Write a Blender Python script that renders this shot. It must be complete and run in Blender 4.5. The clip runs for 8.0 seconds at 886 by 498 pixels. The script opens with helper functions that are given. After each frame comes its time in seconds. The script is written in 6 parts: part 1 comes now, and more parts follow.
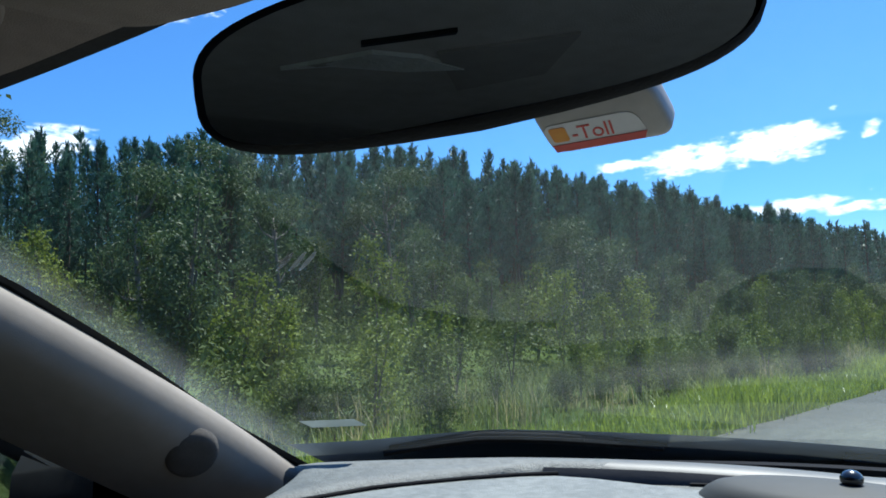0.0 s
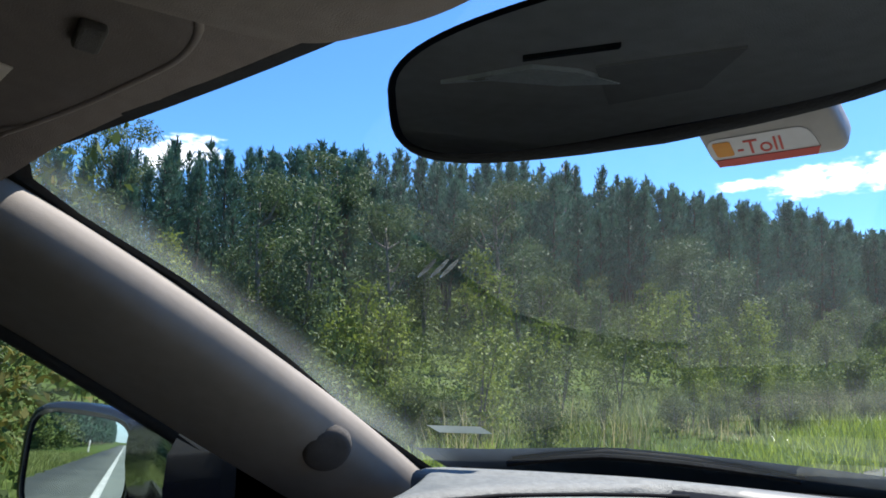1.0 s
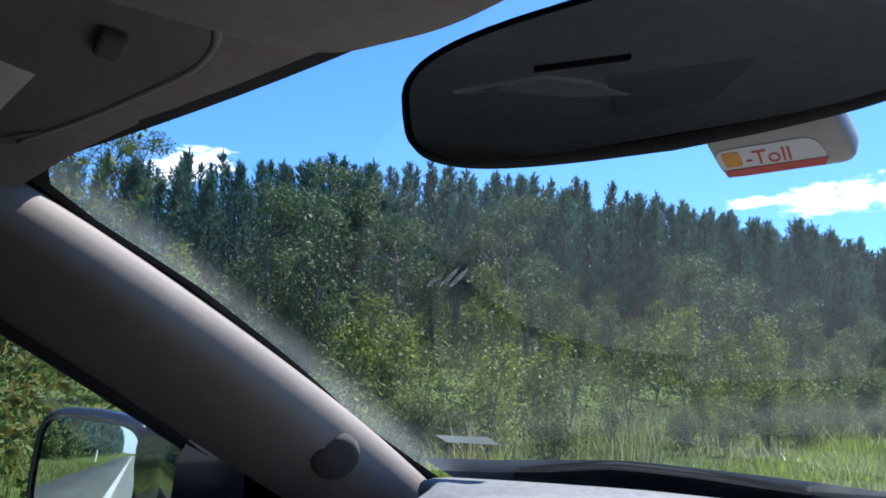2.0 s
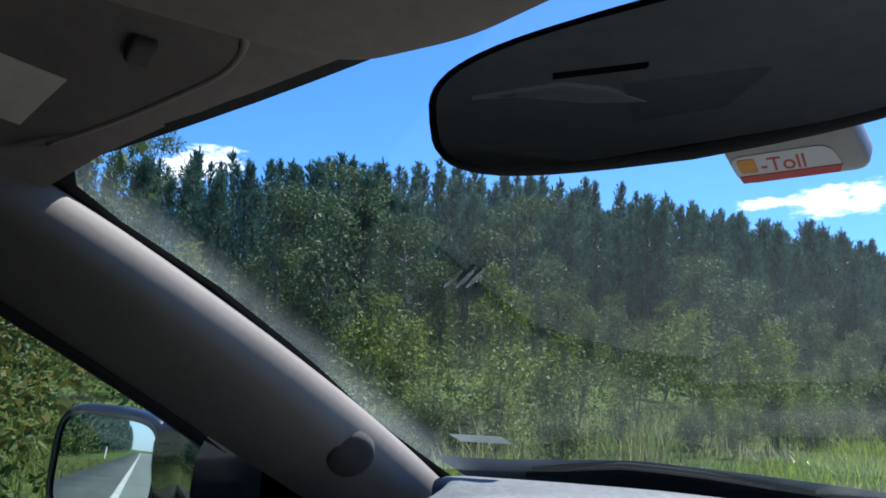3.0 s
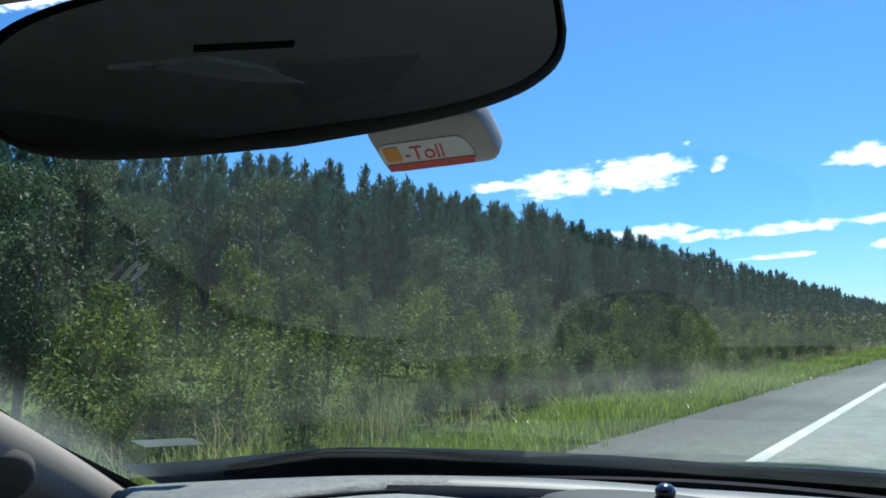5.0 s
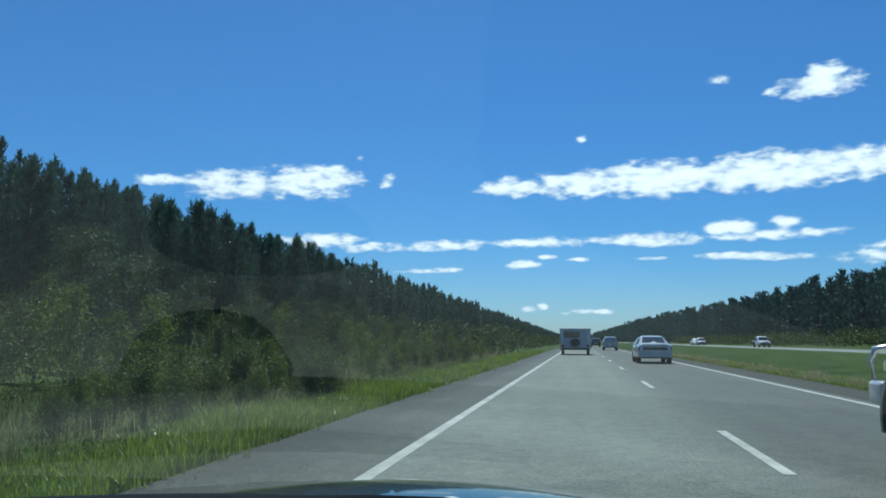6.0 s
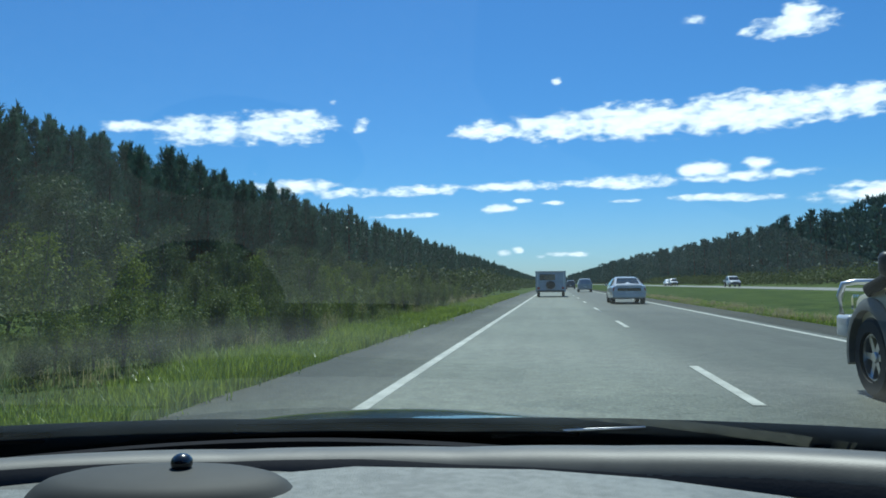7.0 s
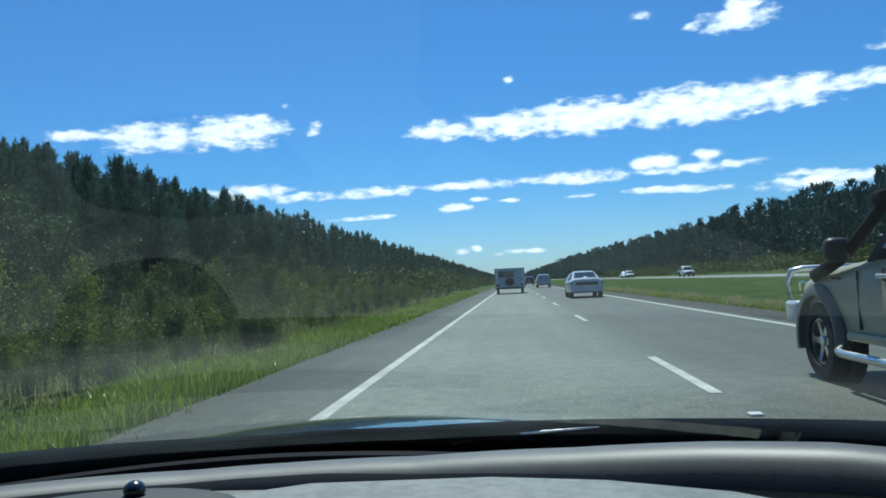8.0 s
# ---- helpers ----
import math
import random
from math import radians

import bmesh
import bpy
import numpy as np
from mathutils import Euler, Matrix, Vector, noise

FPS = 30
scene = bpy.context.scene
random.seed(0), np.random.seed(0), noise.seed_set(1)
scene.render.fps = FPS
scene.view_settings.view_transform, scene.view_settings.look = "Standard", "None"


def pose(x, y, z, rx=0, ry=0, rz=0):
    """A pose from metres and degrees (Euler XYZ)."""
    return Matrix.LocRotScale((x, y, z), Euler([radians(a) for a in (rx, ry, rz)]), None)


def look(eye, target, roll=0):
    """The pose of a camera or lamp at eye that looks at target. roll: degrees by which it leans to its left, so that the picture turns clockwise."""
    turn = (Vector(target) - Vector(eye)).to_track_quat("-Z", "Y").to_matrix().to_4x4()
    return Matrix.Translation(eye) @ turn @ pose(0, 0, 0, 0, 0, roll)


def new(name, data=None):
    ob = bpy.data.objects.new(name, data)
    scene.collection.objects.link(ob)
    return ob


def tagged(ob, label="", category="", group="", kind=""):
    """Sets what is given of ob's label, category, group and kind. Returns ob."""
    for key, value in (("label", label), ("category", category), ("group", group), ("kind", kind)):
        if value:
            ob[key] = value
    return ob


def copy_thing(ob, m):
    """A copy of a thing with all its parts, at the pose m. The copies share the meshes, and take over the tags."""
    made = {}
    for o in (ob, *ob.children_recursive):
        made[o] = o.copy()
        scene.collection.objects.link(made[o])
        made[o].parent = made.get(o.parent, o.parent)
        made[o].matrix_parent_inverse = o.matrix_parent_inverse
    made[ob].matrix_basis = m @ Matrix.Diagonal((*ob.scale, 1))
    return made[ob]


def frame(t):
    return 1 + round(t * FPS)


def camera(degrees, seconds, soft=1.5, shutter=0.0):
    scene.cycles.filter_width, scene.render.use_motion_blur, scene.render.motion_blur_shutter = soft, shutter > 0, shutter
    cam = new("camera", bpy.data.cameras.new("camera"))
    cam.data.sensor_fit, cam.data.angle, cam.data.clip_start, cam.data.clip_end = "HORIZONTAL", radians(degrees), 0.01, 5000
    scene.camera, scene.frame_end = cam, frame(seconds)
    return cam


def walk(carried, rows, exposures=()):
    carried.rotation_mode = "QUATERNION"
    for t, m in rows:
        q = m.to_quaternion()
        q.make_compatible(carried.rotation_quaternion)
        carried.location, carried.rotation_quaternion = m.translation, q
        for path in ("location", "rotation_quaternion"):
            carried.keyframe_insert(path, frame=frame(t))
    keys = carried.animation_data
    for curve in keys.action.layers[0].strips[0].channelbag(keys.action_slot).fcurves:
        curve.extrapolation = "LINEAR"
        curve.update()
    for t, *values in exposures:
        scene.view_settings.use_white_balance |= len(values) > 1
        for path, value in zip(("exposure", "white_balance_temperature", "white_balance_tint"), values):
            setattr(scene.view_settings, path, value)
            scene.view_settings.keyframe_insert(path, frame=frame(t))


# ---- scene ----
# seconds, stops, kelvin, tint
EXPOSURES = [(0, 0.86, 6000, 5), (1.2, 1.3, 6450, 13), (2.5, 1.19, 5750, 16), (3.0, 1.0, 5900, 12), (4.2, 0.87, 6250, 13), (5.5, 0.41, 5900, -3), (6.0, -0.1, 5850, -3), (6.5, -0.38, 5800, -3), (7.0, 0.05, 5900, -3), (8.0, 0.1, 5900, -3)]
cam = camera(62.14, 8.0, soft=1.7)
walk(cam, [
    (0, pose(0.287, 0.021, 1.100, 95.79, 0, 45.75) @ pose(0, 0, 0, 0, 0, -1.60)),
    (0.5, pose(0.285, 0.001, 1.095, 96.62, 0, 51.65) @ pose(0, 0, 0, 0, 0, -0.13)),
    (1, pose(0.275, -0.013, 1.095, 96.87, 0, 54.20) @ pose(0, 0, 0, 0, 0, 1.47)),
    (1.2, pose(0.277, -0.014, 1.097, 97.69, 0, 54.44) @ pose(0, 0, 0, 0, 0, 1.60)),
    (2.5, pose(0.281, -0.024, 1.085, 97.84, 0, 55.29) @ pose(0, 0, 0, 0, 0, 2.53)),
    (3, pose(0.285, -0.032, 1.089, 97.89, 0, 55.61) @ pose(0, 0, 0, 0, 0, 2.59)),
    (3.5, pose(0.280, -0.015, 1.093, 97.73, 0, 53.06) @ pose(0, 0, 0, 0, 0, 2.28)),
    (4, pose(0.276, 0.002, 1.089, 95.93, 0, 50.93) @ pose(0, 0, 0, 0, 0, 1.88)),
    (4.2, pose(0.275, 0.003, 1.090, 95.65, 0, 49.75) @ pose(0, 0, 0, 0, 0, 1.66)),
    (5.3, pose(0.318, 0.102, 1.119, 97.25, 0, 27.12) @ pose(0, 0, 0, 0, 0, -1.08)),
    (5.5, pose(0.322, 0.141, 1.137, 97.45, 0, 20.73) @ pose(0, 0, 0, 0, 0, -0.84)),
    (6, pose(0.415, 0.120, 1.140, 97.06, 0, 10.41) @ pose(0, 0, 0, 0, 0, 0.39)),
    (6.5, pose(0.346, 0.160, 1.113, 94.76, 0, 7.06) @ pose(0, 0, 0, 0, 0, 0.12)),
    (7, pose(0.390, 0.122, 1.110, 92.77, 0, 8.52) @ pose(0, 0, 0, 0, 0, -0.51)),
    (7.5, pose(0.401, 0.128, 1.101, 90.04, 0, 5.57) @ pose(0, 0, 0, 0, 0, -1.91)),
    (8, pose(0.401, 0.116, 1.122, 92.70, 0, 5.29) @ pose(0, 0, 0, 0, 0, -2.78)),
], EXPOSURES)

# ---- sky, clouds and sun: a clear midday with a few flat cumulus ----
SUN_AZ, SUN_EL = -9.0, 60.0   # degrees; the azimuth is counted from straight ahead to the right


def sky_world():
    w = bpy.data.worlds.new("sky")
    scene.world = w
    w.use_nodes = True
    nt = w.node_tree
    nt.nodes.clear()
    N, L = nt.nodes.new, nt.links.new

    def math_node(op, a, b=None, c=None):
        n = N("ShaderNodeMath")
        n.operation = op
        for i, v in enumerate((a, b, c)):
            if v is None:
                continue
            if isinstance(v, (int, float)):
                n.inputs[i].default_value = v
            else:
                L(v, n.inputs[i])
        return n.outputs[0]

    sky = N("ShaderNodeTexSky")
    sky.sky_type = "NISHITA"
    sky.sun_disc = False
    sky.sun_elevation = radians(SUN_EL)
    sky.sun_rotation = radians(SUN_AZ)
    sky.altitude, sky.air_density, sky.dust_density, sky.ozone_density = 0, 1.0, 0.35, 3.5
    tint = N("ShaderNodeMix")
    tint.data_type, tint.blend_type = "RGBA", "MULTIPLY"
    tint.inputs[0].default_value = 1.0
    L(sky.outputs[0], tint.inputs[6])
    tc = N("ShaderNodeTexCoord")
    sep = N("ShaderNodeSeparateXYZ")
    L(tc.outputs["Generated"], sep.inputs[0])
    x, y, z = sep.outputs
    az = math_node("MULTIPLY", math_node("ARCTAN2", x, y), 57.29578)
    el = math_node("MULTIPLY", math_node("ARCSINE", z), 57.29578)
    # the clear blue pales towards the horizon
    low = N("ShaderNodeMapRange")
    low.interpolation_type = "SMOOTHSTEP"
    low.inputs[1].default_value, low.inputs[2].default_value = 0.0, 9.0
    L(el, low.inputs[0])
    hue = N("ShaderNodeMix")
    hue.data_type = "RGBA"
    L(low.outputs[0], hue.inputs[0])
    hue.inputs[6].default_value, hue.inputs[7].default_value = (0.60, 0.80, 1.10, 1), (0.425, 0.74, 1.08, 1)
    L(hue.outputs[2], tint.inputs[7])
    # lumpy edge: noise in azimuth and elevation
    comb = N("ShaderNodeCombineXYZ")
    L(math_node("MULTIPLY", az, 0.55), comb.inputs[0])
    L(math_node("MULTIPLY", el, 1.25), comb.inputs[1])
    n1 = N("ShaderNodeTexNoise")
    n1.inputs["Scale"].default_value = 1.2
    n1.inputs["Detail"].default_value = 8
    n1.inputs["Roughness"].default_value = 0.56
    L(comb.outputs[0], n1.inputs["Vector"])
    lump = math_node("MULTIPLY", math_node("SUBTRACT", n1.outputs[0], 0.5), 3.3)
    # (azimuth, elevation, half width, half height, slope, density)
    clouds = [(-26.8, 11.55, 3.9, 1.05, 0.05, 1.0), (-21.0, 12.0, 4.8, 1.25, 0.08, 1.0), (-31.8, 11.4, 2.0, 0.45, 0.05, 0.8), (-14.8, 12.3, 0.75, 0.5, 0.3, 0.9), (-17.1, 14.0, 0.4, 0.2, 0.0, 0.6),
              (-4.9, 11.85, 2.9, 0.75, 0.03, 1.0), (0.5, 11.95, 4.6, 1.05, 0.0, 1.1), (6.5, 12.1, 6.0, 1.3, 0.0, 1.2), (13.5, 12.15, 6.8, 1.35, 0.0, 1.2), (19.8, 12.2, 5.5, 1.1, 0.0, 1.1), (24.6, 12.3, 3.2, 0.65, 0.03, 0.9),
              (-19.8, 7.55, 3.3, 0.55, 0.03, 1.0), (-16.2, 7.1, 3.4, 0.36, 0.02, 0.8), (-10.3, 7.35, 3.9, 0.42, 0.03, 0.95), (-2.6, 7.55, 5.2, 0.36, 0.02, 0.95), (5.6, 7.6, 4.4, 0.5, 0.0, 1.0), (13.5, 7.65, 6.0, 0.36, 0.0, 0.85),
              (11.2, 8.2, 2.0, 0.68, 0.0, 1.2), (15.0, 8.55, 1.4, 0.42, 0.0, 1.1), (-11.0, 5.4, 3.0, 0.2, 0.04, 0.8), (-4.2, 5.85, 1.6, 0.4, 0.0, 1.1), (-2.3, 6.4, 0.8, 0.18, 0.0, 0.8), (0.2, 6.2, 0.9, 0.16, 0.0, 0.8),
              (5.6, 6.2, 1.1, 0.13, 0.0, 0.7), (12.8, 6.15, 4.2, 0.3, -0.03, 0.95), (22.5, 5.9, 5.0, 0.55, 0.02, 1.0), (21.5, 6.5, 2.0, 0.3, 0.0, 0.9), (17.5, 17.7, 3.0, 0.8, 0.0, 1.1), (18.0, 18.5, 1.5, 0.65, 0.0, 1.1), (14.6, 17.6, 0.8, 0.3, 0.0, 0.8),
              (10.8, 18.9, 1.1, 0.3, 0.0, 0.7), (0.5, 15.4, 0.5, 0.3, 0.0, 0.9), (-74.8, 12.8, 3.6, 1.25, 0.2, 1.1), (-46.0, 11.0, 1.8, 0.5, 0.0, 0.9), (-66.5, 22.9, 5.0, 0.9, 0.25, 0.9),
              (1.1, 2.25, 1.8, 0.2, 0.0, 0.9), (-3.8, 2.4, 0.7, 0.24, 0.0, 0.9), (-2.7, 2.65, 0.5, 0.25, 0.0, 0.9), (-0.9, 2.1, 0.5, 0.15, 0.0, 0.8), (29.0, 15.0, 3.0, 0.7, 0.2, 0.8),
              (60.0, 14.0, 9.0, 1.4, 0.0, 1.0), (110.0, 16.0, 14.0, 1.8, 0.0, 1.0), (175.0, 13.0, 12.0, 1.5, 0.0, 1.0), (-130.0, 17.0, 10.0, 1.4, 0.0, 1.0)]
    cover = None
    for a0, e0, wa, he, slope, dens in clouds:
        da = math_node("SUBTRACT", az, a0)
        u = math_node("DIVIDE", da, wa)
        v = math_node("DIVIDE", math_node("SUBTRACT", math_node("MULTIPLY_ADD", da, -slope, el), e0), he * 1.15)
        d = math_node("MULTIPLY_ADD", u, u, math_node("MULTIPLY", v, v))
        m = math_node("MULTIPLY", math_node("SUBTRACT", 0.95, d), dens * (1.0 if he > 0.45 else 0.85))
        cover = m if cover is None else math_node("MAXIMUM", cover, m)
    cover = math_node("MAXIMUM", cover, -1.5)
    body = math_node("ADD", cover, lump)
    ramp = N("ShaderNodeMapRange")
    ramp.interpolation_type = "SMOOTHSTEP"
    ramp.inputs[1].default_value, ramp.inputs[2].default_value = -0.15, 0.85
    L(body, ramp.inputs[0])
    mix = N("ShaderNodeMix")
    mix.data_type = "RGBA"
    L(math_node("MULTIPLY", ramp.outputs[0], 0.95), mix.inputs[0])
    L(tint.outputs[2], mix.inputs[6])
    # thin and hollow places of a cloud are greyer than its tops
    pale = N("ShaderNodeMapRange")
    pale.inputs[1].default_value, pale.inputs[2].default_value = 0.15, 1.2
    L(body, pale.inputs[0])
    white = N("ShaderNodeMix")
    white.data_type = "RGBA"
    L(pale.outputs[0], white.inputs[0])
    white.inputs[6].default_value, white.inputs[7].default_value = (8.2, 9.1, 10.6, 1), (12.6, 12.7, 12.8, 1)
    L(white.outputs[2], mix.inputs[7])
    bg = N("ShaderNodeBackground")
    L(mix.outputs[2], bg.inputs[0])
    bg.inputs[1].default_value = 0.1
    out = N("ShaderNodeOutputWorld")
    L(bg.outputs[0], out.inputs[0])


sky_world()
sun_data = bpy.data.lights.new("sun", "SUN")
sun_data.energy, sun_data.angle, sun_data.color = 4.4, radians(0.53), (1.0, 0.965, 0.90)
sun = new("sun", sun_data)
_a, _e = radians(SUN_AZ), radians(SUN_EL)
sun_way = Vector((math.sin(_a) * math.cos(_e), math.cos(_a) * math.cos(_e), math.sin(_e)))
sun.matrix_world = look(sun_way * 60, (0, 0, 0))

# ---- materials ----
def material(name, dark, light, scale=6.0, rough=0.6, bump=0.0, bump_scale=60.0, metal=0.0, spec=0.5, stretch=(1, 1, 1), coat=0.0, mottle=0.35, translucent=0.0, per="noise", rough_var=0.1):
    """A two-scale procedural surface between two colours; per: noise, island or object."""
    m = bpy.data.materials.new(name)
    m.use_nodes = True
    nt = m.node_tree
    N, L = nt.nodes.new, nt.links.new
    b = nt.nodes["Principled BSDF"]
    tc = N("ShaderNodeTexCoord")
    mp = N("ShaderNodeMapping")
    mp.inputs["Scale"].default_value = stretch
    L(tc.outputs["Object"], mp.inputs[0])
    n1 = N("ShaderNodeTexNoise")
    n1.inputs["Scale"].default_value, n1.inputs["Detail"].default_value = scale, 6
    L(mp.outputs[0], n1.inputs["Vector"])
    n2 = N("ShaderNodeTexNoise")
    n2.inputs["Scale"].default_value, n2.inputs["Detail"].default_value = scale * 9, 3
    L(mp.outputs[0], n2.inputs["Vector"])
    add = N("ShaderNodeMath")
    add.operation = "MULTIPLY_ADD"
    add.inputs[1].default_value = mottle
    L(n2.outputs[0], add.inputs[0])
    L(n1.outputs[0], add.inputs[2])
    rng = N("ShaderNodeMapRange")
    rng.inputs[1].default_value, rng.inputs[2].default_value = 0.3 + mottle * 0.5, 0.7 + mottle * 0.5
    L(add.outputs[0], rng.inputs[0])
    fac = rng.outputs[0]
    if per != "noise":
        if per == "plant":     # each plant has its own shade, and each leaf differs a little
            isl = N("ShaderNodeMath")
            isl.operation = "MULTIPLY_ADD"
            isl.inputs[1].default_value = 0.55
            half = N("ShaderNodeMath")
            half.operation = "MULTIPLY"
            half.inputs[1].default_value = 0.45
            L(N("ShaderNodeObjectInfo").outputs["Random"], half.inputs[0])
            L(N("ShaderNodeNewGeometry").outputs["Random Per Island"], isl.inputs[0])
            L(half.outputs[0], isl.inputs[2])
            src = isl.outputs[0]
        elif per == "island":
            src = N("ShaderNodeNewGeometry").outputs["Random Per Island"]
        else:
            src = N("ShaderNodeObjectInfo").outputs["Random"]
        mx = N("ShaderNodeMath")
        mx.operation = "MULTIPLY_ADD"
        mx.inputs[1].default_value = 0.7
        L(src, mx.inputs[0])
        m3 = N("ShaderNodeMath")
        m3.operation = "MULTIPLY"
        m3.inputs[1].default_value = 0.3
        L(fac, m3.inputs[0])
        L(m3.outputs[0], mx.inputs[2])
        fac = mx.outputs[0]
    col = N("ShaderNodeMix")
    col.data_type = "RGBA"
    L(fac, col.inputs[0])
    col.inputs[6].default_value, col.inputs[7].default_value = (*dark, 1), (*light, 1)
    L(col.outputs[2], b.inputs["Base Color"])
    rr = N("ShaderNodeMapRange")
    rr.inputs[3].default_value, rr.inputs[4].default_value = max(0.02, rough - rough_var), min(1, rough + rough_var)
    L(n1.outputs[0], rr.inputs[0])
    L(rr.outputs[0], b.inputs["Roughness"])
    b.inputs["Metallic"].default_value = metal
    b.inputs["Specular IOR Level"].default_value = spec
    b.inputs["Coat Weight"].default_value = coat
    if bump:
        nb = N("ShaderNodeTexNoise")
        nb.inputs["Scale"].default_value, nb.inputs["Detail"].default_value = bump_scale, 4
        L(mp.outputs[0], nb.inputs["Vector"])
        bp = N("ShaderNodeBump")
        bp.inputs["Strength"].default_value, bp.inputs["Distance"].default_value = min(1, bump), 0.02 * bump
        L(nb.outputs[0], bp.inputs["Height"])
        L(bp.outputs[0], b.inputs["Normal"])
    if translucent:
        tr = N("ShaderNodeBsdfTranslucent")
        L(col.outputs[2], tr.inputs[0])
        ms = N("ShaderNodeMixShader")
        ms.inputs[0].default_value = translucent
        L(b.outputs[0], ms.inputs[1])
        L(tr.outputs[0], ms.inputs[2])
        L(ms.outputs[0], nt.nodes["Material Output"].inputs[0])
    return m


def glass(name, tint=(0.9, 0.95, 0.95), dust=0.0, dust_scale=3.0):
    """A thin pane: see-through, with mirror-like reflection at grazing angles and a film of dust."""
    m = bpy.data.materials.new(name)
    m.use_nodes = True
    nt = m.node_tree
    nt.nodes.clear()
    N, L = nt.nodes.new, nt.links.new
    tr = N("ShaderNodeBsdfTransparent")
    tr.inputs[0].default_value = (*tint, 1)
    gl = N("ShaderNodeBsdfGlossy")
    gl.inputs["Roughness"].default_value = 0.02
    fr = N("ShaderNodeFresnel")
    fr.inputs[0].default_value = 1.5
    mx = N("ShaderNodeMixShader")
    L(fr.outputs[0], mx.inputs[0])
    L(tr.outputs[0], mx.inputs[1])
    L(gl.outputs[0], mx.inputs[2])
    last = mx.outputs[0]
    if dust:
        tc = N("ShaderNodeTexCoord")
        n1 = N("ShaderNodeTexNoise")
        n1.inputs["Scale"].default_value, n1.inputs["Detail"].default_value = dust_scale, 7
        L(tc.outputs["Object"], n1.inputs["Vector"])
        # the wipers leave more dust low on the pane
        sp = N("ShaderNodeSeparateXYZ")
        L(tc.outputs["Object"], sp.inputs[0])
        lo = N("ShaderNodeMapRange")
        lo.inputs[1].default_value, lo.inputs[2].default_value = 1.22, 0.95
        lo.inputs[3].default_value, lo.inputs[4].default_value = 0.12, 1.0
        L(sp.outputs[2], lo.inputs[0])
        rg = N("ShaderNodeMapRange")
        rg.inputs[1].default_value, rg.inputs[2].default_value = 0.3, 0.75
        rg.inputs[3].default_value, rg.inputs[4].default_value = dust * 0.4, dust * 1.5
        L(n1.outputs[0], rg.inputs[0])
        ml = N("ShaderNodeMath")
        ml.operation = "MULTIPLY"
        # and most of it along the side seals
        ab = N("ShaderNodeMath")
        ab.operation = "ABSOLUTE"
        sh = N("ShaderNodeMath")
        sh.operation = "SUBTRACT"
        sh.inputs[1].default_value = 0.12
        L(sp.outputs[0], sh.inputs[0])
        L(sh.outputs[0], ab.inputs[0])
        ed = N("ShaderNodeMath")
        ed.operation = "MULTIPLY_ADD"
        ed.inputs[1].default_value = 0.27
        L(sp.outputs[2], ed.inputs[0])
        L(ab.outputs[0], ed.inputs[2])
        er = N("ShaderNodeMapRange")
        er.interpolation_type = "SMOOTHERSTEP"
        er.inputs[1].default_value, er.inputs[2].default_value = 0.965, 1.025
        er.inputs[3].default_value, er.inputs[4].default_value = 0.0, 7.0
        L(ed.outputs[0], er.inputs[0])
        sm = N("ShaderNodeMath")
        sm.operation = "ADD"
        L(er.outputs[0], sm.inputs[0])
        L(lo.outputs[0], sm.inputs[1])
        L(rg.outputs[0], ml.inputs[0])
        L(sm.outputs[0], ml.inputs[1])
        # dust is weighted to the middle of the pane, painting in its veil of glare
        for a, b, lo_v, hi_v in ((0.60, 0.34, 0.4, 1.5), (-0.40, -0.12, 0.5, 1.0)):
            mr = N("ShaderNodeMapRange")
            mr.interpolation_type = "SMOOTHSTEP"
            for k, v in enumerate((a, b, lo_v, hi_v)):
                mr.inputs[k + 1].default_value = v
            L(sp.outputs[0], mr.inputs[0])
            mm = N("ShaderNodeMath")
            mm.operation = "MULTIPLY"
            L(ml.outputs[0], mm.inputs[0])
            L(mr.outputs[0], mm.inputs[1])
            ml = mm
        df = N("ShaderNodeBsdfTranslucent")
        df.inputs[0].default_value = (0.66, 0.765, 0.75, 1)
        m2 = N("ShaderNodeMixShader")
        L(ml.outputs[0], m2.inputs[0])
        L(last, m2.inputs[1])
        L(df.outputs[0], m2.inputs[2])
        last = m2.outputs[0]
    out = N("ShaderNodeOutputMaterial")
    L(last, out.inputs[0])
    return m


